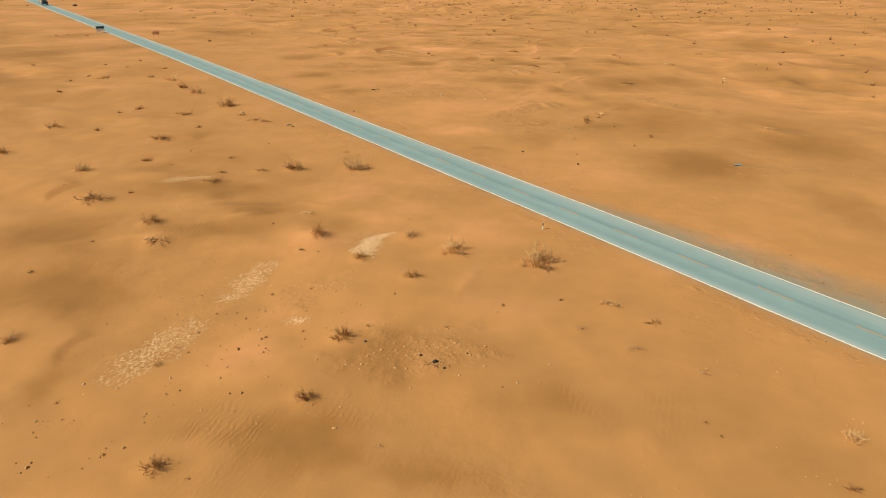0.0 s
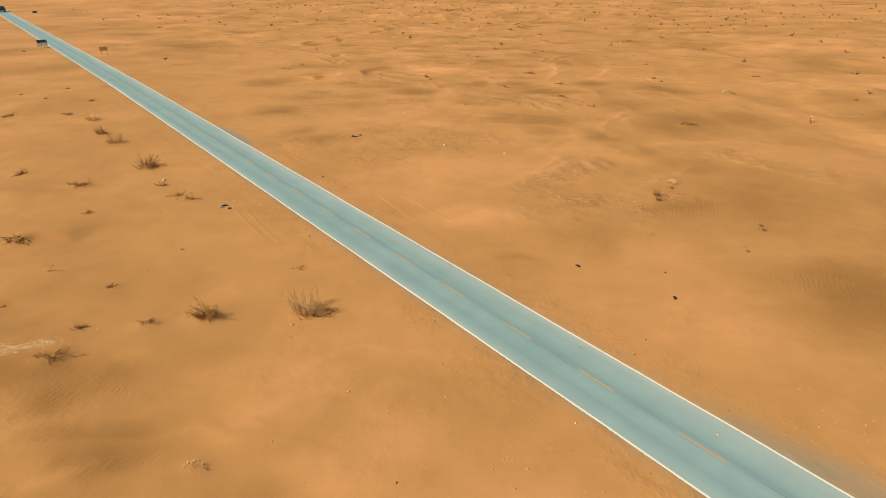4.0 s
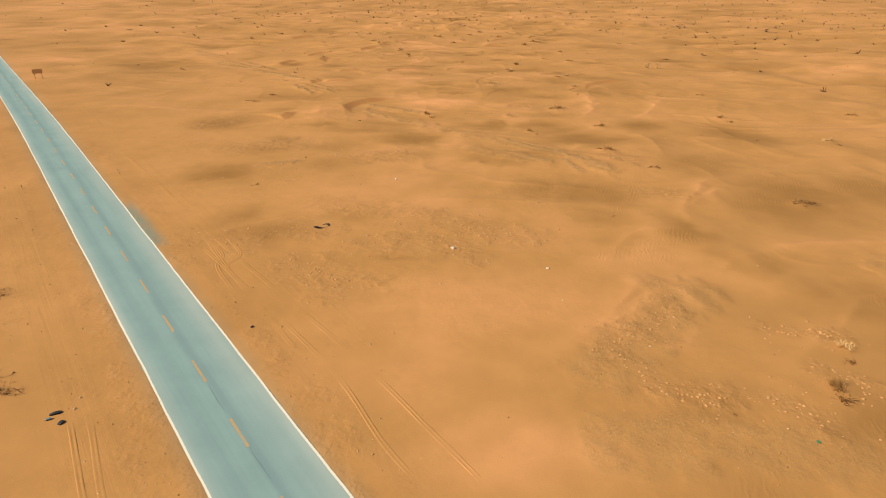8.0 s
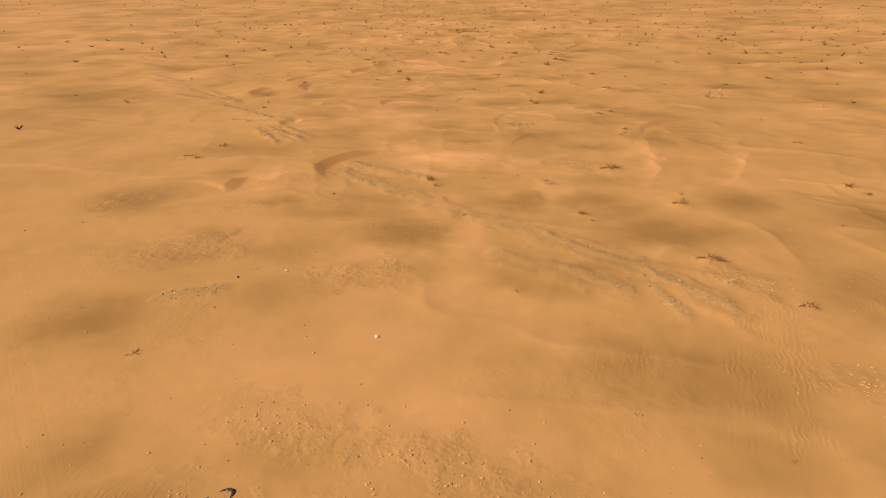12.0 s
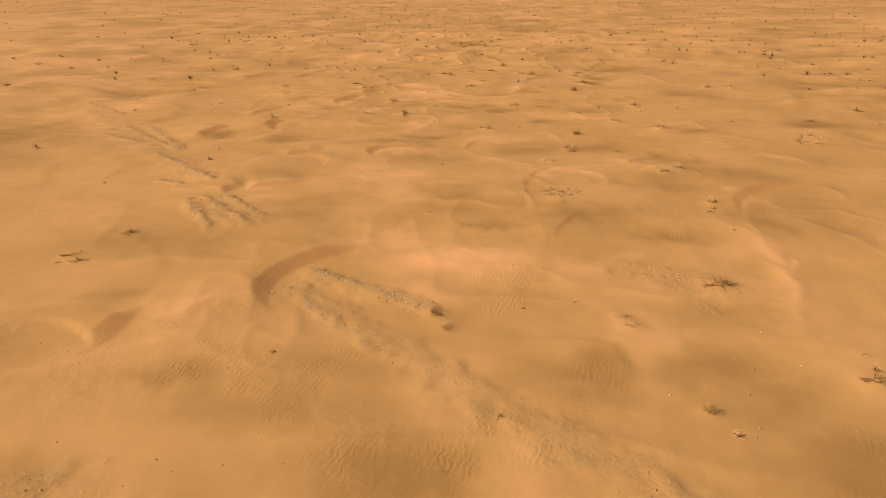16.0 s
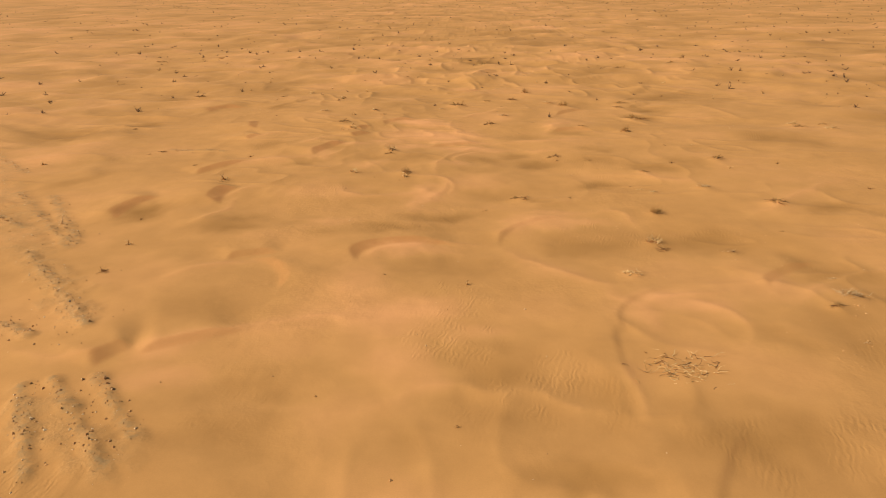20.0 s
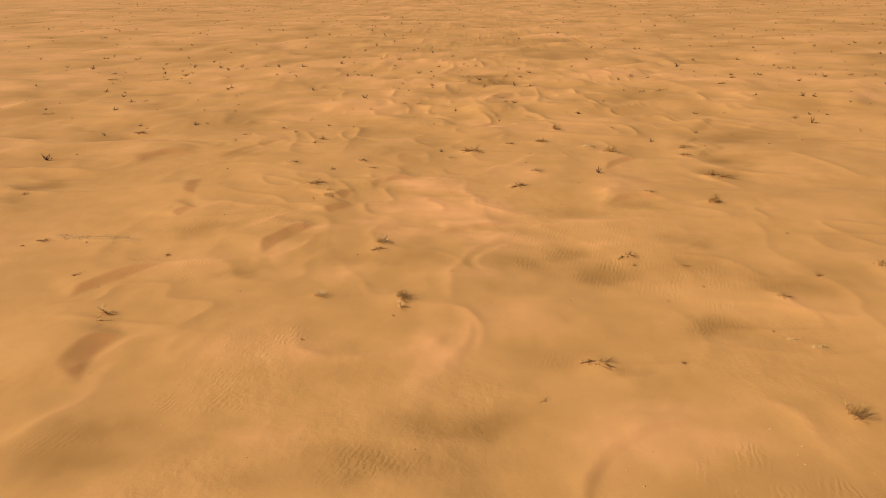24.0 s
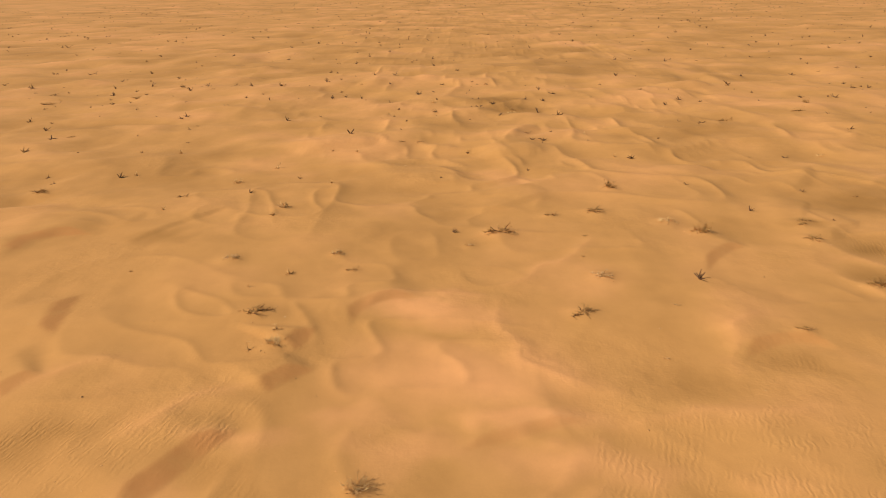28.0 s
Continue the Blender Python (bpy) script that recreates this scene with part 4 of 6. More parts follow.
gx = spread(-2600, 2600, -36, 30, 0.21, 1.03)
gy = spread(-500, 3600, 22, 250, 0.22, 1.023)
GX, GY = np.meshgrid(gx, gy)
fx, fy = GX.ravel(), GY.ravel()
gz = land(fx, fy)
s_, n_ = road_coords(fx, fy)
gz = np.where(np.abs(n_) < 2.2, -0.05, gz + 0.005)
shoulder = (1 - step(2.3, 3.4, np.abs(n_))) * 0.3
reach_ = 3.1 + 0.16 * np.clip(-18 - s_, 0, 30)
shoulder = np.maximum(shoulder, np.clip(1 - (n_ - 2.2) / (reach_ - 2.2), 0, 1) * step(1.5, 2.2, n_) * step(-64, -52, s_) * (1 - step(-30, -18, s_)))
shoulder = np.maximum(shoulder, (1 - step(2.6, 3.8, n_)) * step(1.5, 2.2, n_) * step(34, 36, s_) * (1 - step(44, 50, s_)))
rut = step(3.0, 4.0, n_) * (1 - step(8.0, 11.5, n_)) * (0.2 + 0.8 * step(5, 20, s_)) * np.clip(0.6 + 0.9 * soft_noise(n_ / 1.7, s_ / 14, 90), 0, 1) + step(4.4, 5.0, -n_) * (1 - step(6.6, 7.8, -n_)) * step(0, 15, s_)
ripple = capsules(fx, fy, [(10.2, 98.1, 15.8, 101.3, 2.2), (-33, 216, -26, 218, 4.0), (-3, 217, 5, 218, 4.0), (0, 215, 4, 213, 3.0), (3, 188, 5, 187, 3.0), (-22, 199, -24.6, 194, 2.5), (-28, 156, -27, 158, 3.0), (-4.6, 165.6, -3, 167, 2.0), (10.5, 161.6, 11, 163, 2.5), (-28, 140, -27, 141, 2.0), (-13, 139, -12, 140, 2.0), (-4.3, 133.4, -3, 134, 2.5), (-24, 152, -20, 149, 2.5), (-3, 148, -2, 150, 3.5), (-19, 140, -15, 137, 2.5), (-9, 170, -8, 176, 3.0), (12, 108, 16, 118, 3.0), (-38, 214, -32, 208, 4.0), (-4, 213, 6, 208, 4.0)])
stir = capsules(fx, fy, STIRRED)
verge = step(2.3, 2.7, np.abs(n_)) * (1 - step(3.6, 6.5, np.abs(n_))) * step(-70, -60, s_) * (1 - step(60, 90, s_))
stir = np.maximum(stir, verge * np.clip(0.45 + 0.6 * soft_noise(s_ / 4, n_ / 1.2, 91), 0, 0.9))
blown = blown_at(fx, fy, gz)
# tint mask over the slip faces turned away from the sun
lee_shade = np.zeros_like(fx)
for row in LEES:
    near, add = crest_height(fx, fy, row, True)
    lee_shade[near] = np.maximum(lee_shade[near], add)
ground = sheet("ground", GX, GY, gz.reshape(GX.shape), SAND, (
    ("gravel", np.maximum(capsules(fx, fy, GRAVEL), 0.5 * capsules(fx, fy, [(*q[:4], 0.8) for q in SPOIL]))), ("grit", capsules(fx, fy, [(*q[:4], 0.42) for q in SPOIL])), ("crust", np.maximum(1.1 * capsules(fx, fy, [(*q[:4], 1.25 * q[4]) for q in CRUST[:2]]), 0.8 * capsules(fx, fy, [(*q[:4], 1.7 * q[4]) for q in CRUST[2:]]))), ("shoulder", shoulder), ("rut", rut), ("ripple", ripple), ("lee_shade", lee_shade), ("blown", blown), ("stir", stir)))
tagged(ground, "wind-blown orange desert sand with low dunes", "ground", kind="structure")


# ---- the road ----
def road_point(s, n, z):
    p = ROAD_AT + ROAD_WAY * s + ROAD_OFF * (n + float(bend(np.array(s))))
    return p[0], p[1], z


def strip(name, s_lines, n_lines, z, material, attrs=()):
    S, N = np.meshgrid(s_lines, n_lines)
    X = ROAD_AT[0] + ROAD_WAY[0] * S + ROAD_OFF[0] * (N + bend(S))
    Y = ROAD_AT[1] + ROAD_WAY[1] * S + ROAD_OFF[1] * (N + bend(S))
    return sheet(name, X, Y, z(S, N), material, [(k, f(S, N)) for k, f in attrs])


s_lines = np.concatenate([np.arange(-160, 200, 0.5), np.arange(200, 3000, 6.0)])
n_lines = np.concatenate([[-2.44, -2.41], np.linspace(-2.38, 2.38, 29), [2.41, 2.44]])
crown = lambda S, N: 0.05 - 0.008 * np.abs(N) - 0.14 * step(2.4, 2.44, np.abs(N))
road = strip("road", s_lines, n_lines, crown, ASPHALT, (
    ("margin", lambda S, N: np.maximum(step(0.4, 2.4, N) ** 1.4, step(1.6, 2.4, -N)) * np.clip(0.75 + 0.4 * soft_noise(S / 9, N / 0.8, 40), 0, 1)),
    ("worn", lambda S, N: np.exp(-((N - 0.25 - 0.1 * soft_noise(S / 7, N * 0, 41)) / 0.28) ** 2) * 0.9 + np.exp(-((N + 1.25) / 0.4) ** 2) * 0.5),
))
tagged(road, "sun-bleached bluish grey asphalt desert road", "road", kind="structure")
EDGE_PAINT = worn_paint("edge_paint", (0.9, 0.78, 0.57, 1), (0.6, 0.5, 0.34, 1), 0.3)
DASH_PAINT = worn_paint("dash_paint", (0.52, 0.34, 0.15, 1), (0.33, 0.36, 0.28, 1), 0.38)
for side, width in ((-1, 0.1), (1, 0.12)):
    line_n = np.array([ROAD_HALF - width, ROAD_HALF]) * side
    S, N = np.meshgrid(s_lines, np.sort(line_n))
    N = N + 0.025 * soft_noise(S / 5.0, N * 3, 44) + 0.012 * soft_noise(S / 1.2, N * 3, 45)
    off = N + bend(S)
    line = sheet("edge_line", ROAD_AT[0] + ROAD_WAY[0] * S + ROAD_OFF[0] * off, ROAD_AT[1] + ROAD_WAY[1] * S + ROAD_OFF[1] * off, crown(S, N * 0.96) + 0.005, EDGE_PAINT)
    line.parent = road
    tagged(line, "worn cream-white edge line")
dash_mesh = None
for k in range(-22, 60):
    S, N = np.meshgrid(np.linspace(-DASH, 0, 7), np.array([-0.075, 0.075]))
    if dash_mesh is None:
        d = sheet("centre_dash", -S * 0 + N, S, 0.055 + 0 * S, DASH_PAINT)
        dash_mesh = d.data
    else:
        d = new("centre_dash", dash_mesh)
    d.matrix_world = Matrix.Translation(road_point(PERIOD * k, 0, 0)) @ Matrix.Rotation(ROAD_TURN, 4, "Z")
    d.parent = road
tagged(d, "faded orange dash")

for s0, n0, length in ((-2.6, 0.05, 3.0), (-8.7, 0.02, 4.2), (3.4, 0.06, 2.6), (-14.9, -0.04, 3.4), (-21.0, 0.05, 3.2), (9.6, 0.02, 2.8), (-27.0, 0.08, 3.6), (15.5, -0.03, 3.0)):
    S, N = np.meshgrid(np.linspace(s0 - length, s0, 22), np.array([-1.0, 1.0]))
    N = n0 + 0.05 * soft_noise(S / 0.9, S * 0, 60) + N * 0.012 * np.clip(np.sin((S - s0 + length) / length * math.pi), 0.1, 1)
    crack = sheet("crack", ROAD_AT[0] + ROAD_WAY[0] * S + ROAD_OFF[0] * N, ROAD_AT[1] + ROAD_WAY[1] * S + ROAD_OFF[1] * N, 0.055 + 0 * S, mottled("tar", (0.11, 0.155, 0.15), (0.16, 0.21, 0.2)))
    crack.parent = road
    tagged(crack, "dark tar-filled crack")



def tyre_track(points, wide=0.36):
    """A shallow rut with raised lips, pressed into the sand along points."""
    pts = [Vector(p) for p in points]
    pts = [2 * pts[0] - pts[1]] + pts + [2 * pts[-1] - pts[-2]]
    line = []
    for a, b, c, d in zip(pts, pts[1:], pts[2:], pts[3:]):
        n = max(4, int((c - b).length / 0.3))
        for k in range(n):
            t = k / n
            line.append(0.5 * (2 * b + (c - a) * t + (2 * a - 5 * b + 4 * c - d) * t * t + (3 * b - a - 3 * c + d) * t ** 3))
    P = np.array([tuple(p) for p in line])
    T = np.gradient(P, axis=0)
    T /= np.linalg.norm(T, axis=1, keepdims=True)
    prof = np.array([-1.0, -0.72, -0.5, -0.22, 0.22, 0.5, 0.72, 1.0]) * wide / 2
    lift = np.array([-0.03, 0.009, 0.022, 0.0, 0.0, 0.022, 0.009, -0.03])
    X = P[:, 0:1] + T[:, 1:2] * prof
    Y = P[:, 1:2] - T[:, 0:1] * prof
    fade = np.clip(np.minimum(np.arange(len(P)), np.arange(len(P))[::-1]) / 12.0, 0, 1)[:, None]
    wob = (0.75 + 0.8 * soft_noise(X / 1.3, Y / 1.3, 71)) * np.clip(0.55 + 1.1 * soft_noise(X / 3.5, Y / 3.5, 72), 0, 1.2)
    Z = land(X.ravel(), Y.ravel()).reshape(X.shape) + 0.012 + lift * np.clip(wob, -0.4, 2) * fade - 0.04 * (1 - fade)
    ob = sheet("tyre_track", X, Y, Z, SAND, (("blown", blown_at(X, Y, Z)),))
    ob.parent = ground
    return tagged(ob, "shallow tyre rut pressed into sand")


for points in (
    ((-44.0, 128.0), (-31.7, 113.5), (-24.1, 103.5), (-19.1, 96.3), (-14.0, 89.4), (-9.0, 82.8)),
    ((-24.8, 106.4), (-19.7, 99.9), (-18.5, 97.8), (-18.8, 95.9), (-16.2, 92.7), (-12.8, 89.5)),
    ((-25.2, 103.5), (-21.4, 99.9), (-19.8, 97.8), (-19.5, 95.9), (-17.0, 92.3), (-14.7, 89.4)),
    ((-25.0, 104.9), (-20.6, 99.9), (-19.2, 97.8), (-19.1, 95.7)),
    ((-22.4, 81.6), (-20.3, 78.9), (-17.8, 75.4), (-15.3, 72.0), (-13.4, 69.4)),
    ((-21.9, 82.2), (-19.6, 79.3), (-16.9, 75.3), (-14.4, 71.9), (-12.6, 69.3)),
    ((-20.0, 99.1), (-12.6, 90.7), (-7.3, 84.6), (-3.2, 79.3), (0.5, 74.4)),
    ((-23.5, 101.1), (-14.4, 90.6), (-8.6, 83.6), (-5.2, 78.2), (-2.0, 74.2)),
    ((-22.9, 101.2), (-20.4, 100.1), (-19.4, 99.0), (-19.4, 97.3)),
):
    tyre_track(points)

# ---- things ----
WOOD = mottled("dry_wood", (0.33, 0.16, 0.036), (0.5, 0.27, 0.072), 14.0, 0.9, per_object=0.25)
# dark brown stems; in bushy shrubs also the shade of their core
DARKWOOD = mottled("dark_wood", (0.15, 0.055, 0.012), (0.28, 0.12, 0.03), 14.0, 0.9, per_object=0.2)
TWIG = mottled("dry_twig", (0.6, 0.36, 0.13), (0.82, 0.54, 0.225), 9.0, 0.9, per_object=0.2)
TAN = mottled("tan_twig", (0.6, 0.36, 0.12), (0.8, 0.53, 0.22), 9.0, 0.9, per_object=0.2)
STRAW = mottled("bleached_straw", (0.5, 0.29, 0.11), (0.68, 0.44, 0.2), 9.0, 0.9, per_object=0.1)
RUBBER = mottled("black_rubber", (0.012, 0.012, 0.014), (0.035, 0.033, 0.032), 12.0, 0.75)
CHALK = mottled("pale_stone", (0.62, 0.47, 0.3), (0.78, 0.64, 0.46), 6.0, 0.85)
WHITE = mottled("white_paint", (0.7, 0.69, 0.64), (0.82, 0.81, 0.77), 5.0, 0.5)
BLACK = mottled("black_paint", (0.015, 0.015, 0.018), (0.03, 0.03, 0.033), 8.0, 0.5)
CONCRETE = mottled("concrete", (0.42, 0.36, 0.28), (0.56, 0.5, 0.4), 9.0, 0.9)
STEEL = mottled("galvanised_steel", (0.42, 0.42, 0.4), (0.55, 0.55, 0.53), 12.0, 0.45, 0.6)


def plain_mesh(name, verts, faces, material, smooth=False):
    mesh = bpy.data.meshes.new(name)
    mesh.from_pydata([tuple(v) for v in verts], [], faces)
    if smooth:
        mesh.polygons.foreach_set("use_smooth", np.ones(len(faces), dtype=bool))
    mesh.update()
    mesh.materials.append(material)
    return mesh


def part(name, bm, material, parent, label=""):
    mesh = bpy.data.meshes.new(name)
    bm.to_mesh(mesh)
    bm.free()
    mesh.materials.append(material)
    ob = new(name, mesh)
    ob.parent = parent
    if label:
        tagged(ob, label)
    return ob


def stick(verts, faces, points, r0, r1, sides=3):
    """A tapered twig along points, added to verts and faces."""
    base = len(verts)
    count = len(points)
    for i, p in enumerate(points):
        q = points[min(i + 1, count - 1)] - points[max(i - 1, 0)]
        q = q.normalized() if q.length > 1e-6 else Vector((0, 0, 1))
        u = q.cross(Vector((0.31, 0.62, 0.72))).normalized()
        w = q.cross(u)
        r = r0 + (r1 - r0) * i / (count - 1)
        for k in range(sides):
            a = 2 * math.pi * k / sides
            verts.append(p + u * (r * math.cos(a)) + w * (r * math.sin(a)))
    for i in range(count - 1):
        for k in range(sides):
            a, b = base + i * sides + k, base + i * sides + (k + 1) % sides
            faces.append((a, b, b + sides, a + sides))
    faces.append(tuple(base + (count - 1) * sides + k for k in range(sides)))


def limb(rng, start, way, length, bend, count=4, sag=0.0):
    pts, p, d = [start.copy()], start.copy(), way.normalized()
    for _ in range(count):
        d = (d + Vector((rng.gauss(0, bend), rng.gauss(0, bend), rng.gauss(0, bend) - sag))).normalized()
        p = p + d * (length / count)
        pts.append(p.copy())
    return pts


def shrub(kind, seed):
    """A dry desert plant about 1 m wide: woody stems with a mesh of twigs."""
    rng = random.Random(seed)
    wood, woodf, twig, twigf = [], [], [], []
    O = Vector((0, 0, -0.04))
    if kind == "bushy":
        lean = Vector((rng.gauss(-0.15, 0.2), rng.gauss(0.1, 0.2), 0))
        gap = rng.uniform(0, 2 * math.pi)
        for _ in range(48):
            a, el = gap + 0.5 + rng.uniform(0, 5.3), rng.uniform(0.08, 1.15)
            way = Vector((math.cos(a) * math.cos(el), math.sin(a) * math.cos(el), math.sin(el))) + lean
            foot = O + Vector((math.cos(a), math.sin(a), 0)) * rng.uniform(0.02, 0.26)
            pts = limb(rng, foot, way, rng.uniform(0.14, 0.44), 0.18, 4, -0.03)
            stick(twig, twigf, pts, 0.0055, 0.003)
            for _ in range(10):
                q = pts[rng.randint(1, 4)]
                w2 = (way + Vector((rng.gauss(0, 0.45), rng.gauss(0, 0.45), rng.gauss(0.15, 0.35)))).normalized()
                stick(twig, twigf, limb(rng, q, w2, rng.uniform(0.06, 0.2), 0.25, 2), 0.004, 0.002)
        # low dark stems that stand in for the shade inside the shrub
        for _ in range(30):
            a = gap + 0.5 + rng.uniform(0, 5.3)
            foot = Vector((rng.gauss(0.05, 0.16), rng.gauss(0, 0.13), -0.03))
            stick(wood, woodf, limb(rng, foot, Vector((math.cos(a), math.sin(a), rng.uniform(0.0, 0.8))), rng.uniform(0.1, 0.3), 0.3, 4), 0.009, 0.004)
    elif kind == "sprawling":
        for _ in range(19):
            a = rng.choice((0.1, 0.9, 2.8, 3.6, 5.6)) + rng.gauss(0, 0.5)
            way = Vector((math.cos(a), math.sin(a), rng.uniform(0.02, 0.55)))
            foot = O + Vector((rng.gauss(0, 0.16), rng.gauss(0, 0.09), 0))
            pts = limb(rng, foot, way, rng.uniform(0.2, 0.52), 0.22, 5, 0.06)
            for p in pts:
                p.z = max(p.z, 0.0)
            stick(wood, woodf, pts, 0.02, 0.008)
            for _ in range(7):
                q = pts[rng.randint(1, 5)]
                w2 = way + Vector((rng.gauss(0, 0.8), rng.gauss(0, 0.8), abs(rng.gauss(0.1, 0.4))))
                stick(twig, twigf, limb(rng, q, w2, rng.uniform(0.08, 0.24), 0.3, 3), 0.009, 0.004)
    elif kind == "upright":
        for i in range(rng.choice((1, 2, 2))):
            way = Vector((rng.gauss(-0.08, 0.22), rng.gauss(0, 0.22), 1))
            pts = limb(rng, O + Vector((rng.gauss(0, 0.05), rng.gauss(0, 0.05), 0)), way, rng.uniform(0.42, 0.7) * (0.6 if i else 1), 0.2, 5)
            stick(wood, woodf, pts, 0.03, 0.012)
            for _ in range(6):
                q = pts[rng.randint(1, 5)]
                w2 = Vector((rng.gauss(0, 0.6), rng.gauss(0, 0.6), 0.6))
                stick(twig, twigf, limb(rng, q, w2, rng.uniform(0.12, 0.3), 0.25, 3), 0.014, 0.005)
        for _ in range(12):
            a, el = rng.uniform(0, 2 * math.pi), rng.uniform(0.1, 1.1)
            way = Vector((math.cos(a) * math.cos(el), math.sin(a) * math.cos(el), math.sin(el)))
            stick(wood, woodf, limb(rng, O, way, rng.uniform(0.15, 0.36), 0.2, 3), 0.022, 0.009)
        for _ in range(10):
            a = rng.uniform(0, 2 * math.pi)
            stick(twig, twigf, limb(rng, O, Vector((math.cos(a), math.sin(a), 0.5)), rng.uniform(0.2, 0.42), 0.2, 3), 0.015, 0.005)
    elif kind == "tuft":
        lop = rng.uniform(-0.4, 0.4)
        for _ in range(30):
            a, el = rng.uniform(0, 2 * math.pi), rng.uniform(0.02, 0.9)
            way = Vector((math.cos(a) * math.cos(el) + 0.2, math.sin(a) * math.cos(el) + lop, math.sin(el)))
            foot = O + Vector((rng.gauss(0, 0.17), rng.gauss(0, 0.1), 0.03))
            stick(wood, woodf, limb(rng, foot, way, rng.uniform(0.12, 0.46), 0.25, 3), 0.017, 0.006)
        for _ in range(20):
            a, el = rng.uniform(0, 2 * math.pi), rng.uniform(0.2, 1.3)
            way = Vector((math.cos(a) * math.cos(el), math.sin(a) * math.cos(el), math.sin(el)))
            stick(twig, twigf, limb(rng, O, way, rng.uniform(0.2, 0.5), 0.3, 3), 0.012, 0.005)
    return (wood, woodf), (twig, twigf)


PLANTS = (
    ("bushy", BUSHY, 6, DARKWOOD, TAN, "desert_shrub", ("dense dry brown desert shrub rooted in blown sand", "small dense dry brown shrub on the sand"), "shrub"),
    ("sprawling", SPRAWLING, 6, WOOD, TAN, "sprawling_shrub", ("low sprawling half-buried brown desert shrub", "small withered shrub lying on the sand"), "shrub"),
    ("upright", UPRIGHT, 4, WOOD, TWIG, "dry_stalk", ("upright dry woody stalk standing in sand", "thin dry stalk standing in sand"), "shrub"),
    ("tuft", TUFTS, 5, DARKWOOD, WOOD, "dry_tuft", ("dark dry grass tuft on the sand", "tiny dark dry tuft on the sand"), "tuft"),
    ("bleached", BLEACHED, 4, WOOD, STRAW, "bleached_shrub", ("pale bleached dead shrub sunk in sand", "small pale bleached dead plant on sand"), "shrub"),
)
rng = random.Random(21)
for kind, rows, variants, wood_mat, twig_mat, name, labels, category in PLANTS:
    shape = {"bleached": "sprawling"}.get(kind, kind)
    made = []
    for v in range(variants):
        (wv, wf), (tv, tf) = shrub(shape, 100 * v + len(kind))
        dark = kind == "sprawling" and v != 1
        brown = kind == "bushy" and v in (2, 4)
        made.append((plain_mesh(name, wv, wf, DARKWOOD if dark else wood_mat), plain_mesh("twig_mesh", tv, tf, WOOD if dark or brown else twig_mat)))
    heights = land(np.array([r[0] for r in rows]), np.array([r[1] for r in rows]))
    for i, (x, y, size) in enumerate(rows):
        straw = kind == "bushy" and size > 2 and y < 45
        stems, twigs = made[i % 2 if straw else 2 + i % (variants - 2) if kind == "bushy" else i % variants]
        ob = new(name, stems)
        tw = new("twig_mesh", twigs)
        tw.parent = ob
        tagged(tw, kind="stuff")
        wide = size * {"bushy": 1.0, "upright": 1.15, "tuft": 1.0, "bleached": 0.8}.get(kind, 1.05)
        turn = rng.uniform(-25, 25) if shape == "sprawling" else rng.uniform(0, 360)
        ob.matrix_world = pose(x, y, float(heights[i]) - 0.02 * size, rng.uniform(-6, 6), rng.uniform(-6, 6), turn) @ Matrix.Diagonal((wide, wide, wide * rng.uniform(0.9, 1.25) * {"sprawling": 0.75, "bushy": 1.25}.get(shape, 1), 1))
        tagged(ob, "large feathery straw-coloured desert shrub rooted in sand" if straw else labels[0 if size > 0.9 else 1], category, "dry plants scattered over the sand")


def dead_branches(x, y, spread_x, spread_y, count):
    """Curved dead branches lying about a withered bush."""
    rng = random.Random(95)
    ob = new("dead_branches")
    ob.location = (x, y, ground_z(x, y))
    spots = [(rng.gauss(0, spread_x), rng.gauss(0, spread_y)) for _ in range(count)]
    lifts = land(np.array([x + p[0] for p in spots]), np.array([y + p[1] for p in spots])) - ob.location.z
    for i, (px, py) in enumerate(spots):
        lift = float(lifts[i])
        a = rng.choice((0.2, 3.3)) + rng.gauss(0, 0.8)
        pts = limb(rng, Vector((px, py, 0.02)), Vector((math.cos(a), math.sin(a), rng.uniform(0.0, 0.3))), rng.uniform(0.25, 0.85), 0.35, 6, 0.05)
        for p in pts:
            p.z = max(p.z, 0.012) + lift
        verts, faces = [], []
        stick(verts, faces, pts, rng.uniform(0.012, 0.024), 0.007, 4)
        branch = new("branch", plain_mesh("branch", verts, faces, (DARKWOOD, TAN, TWIG, WOOD)[i % 4]))
        branch.parent = ob
    return tagged(ob, "scattered curved dead branches on rippled sand", "dead branches")


dead_branches(3.9, 167.6, 1.05, 0.75, 120)


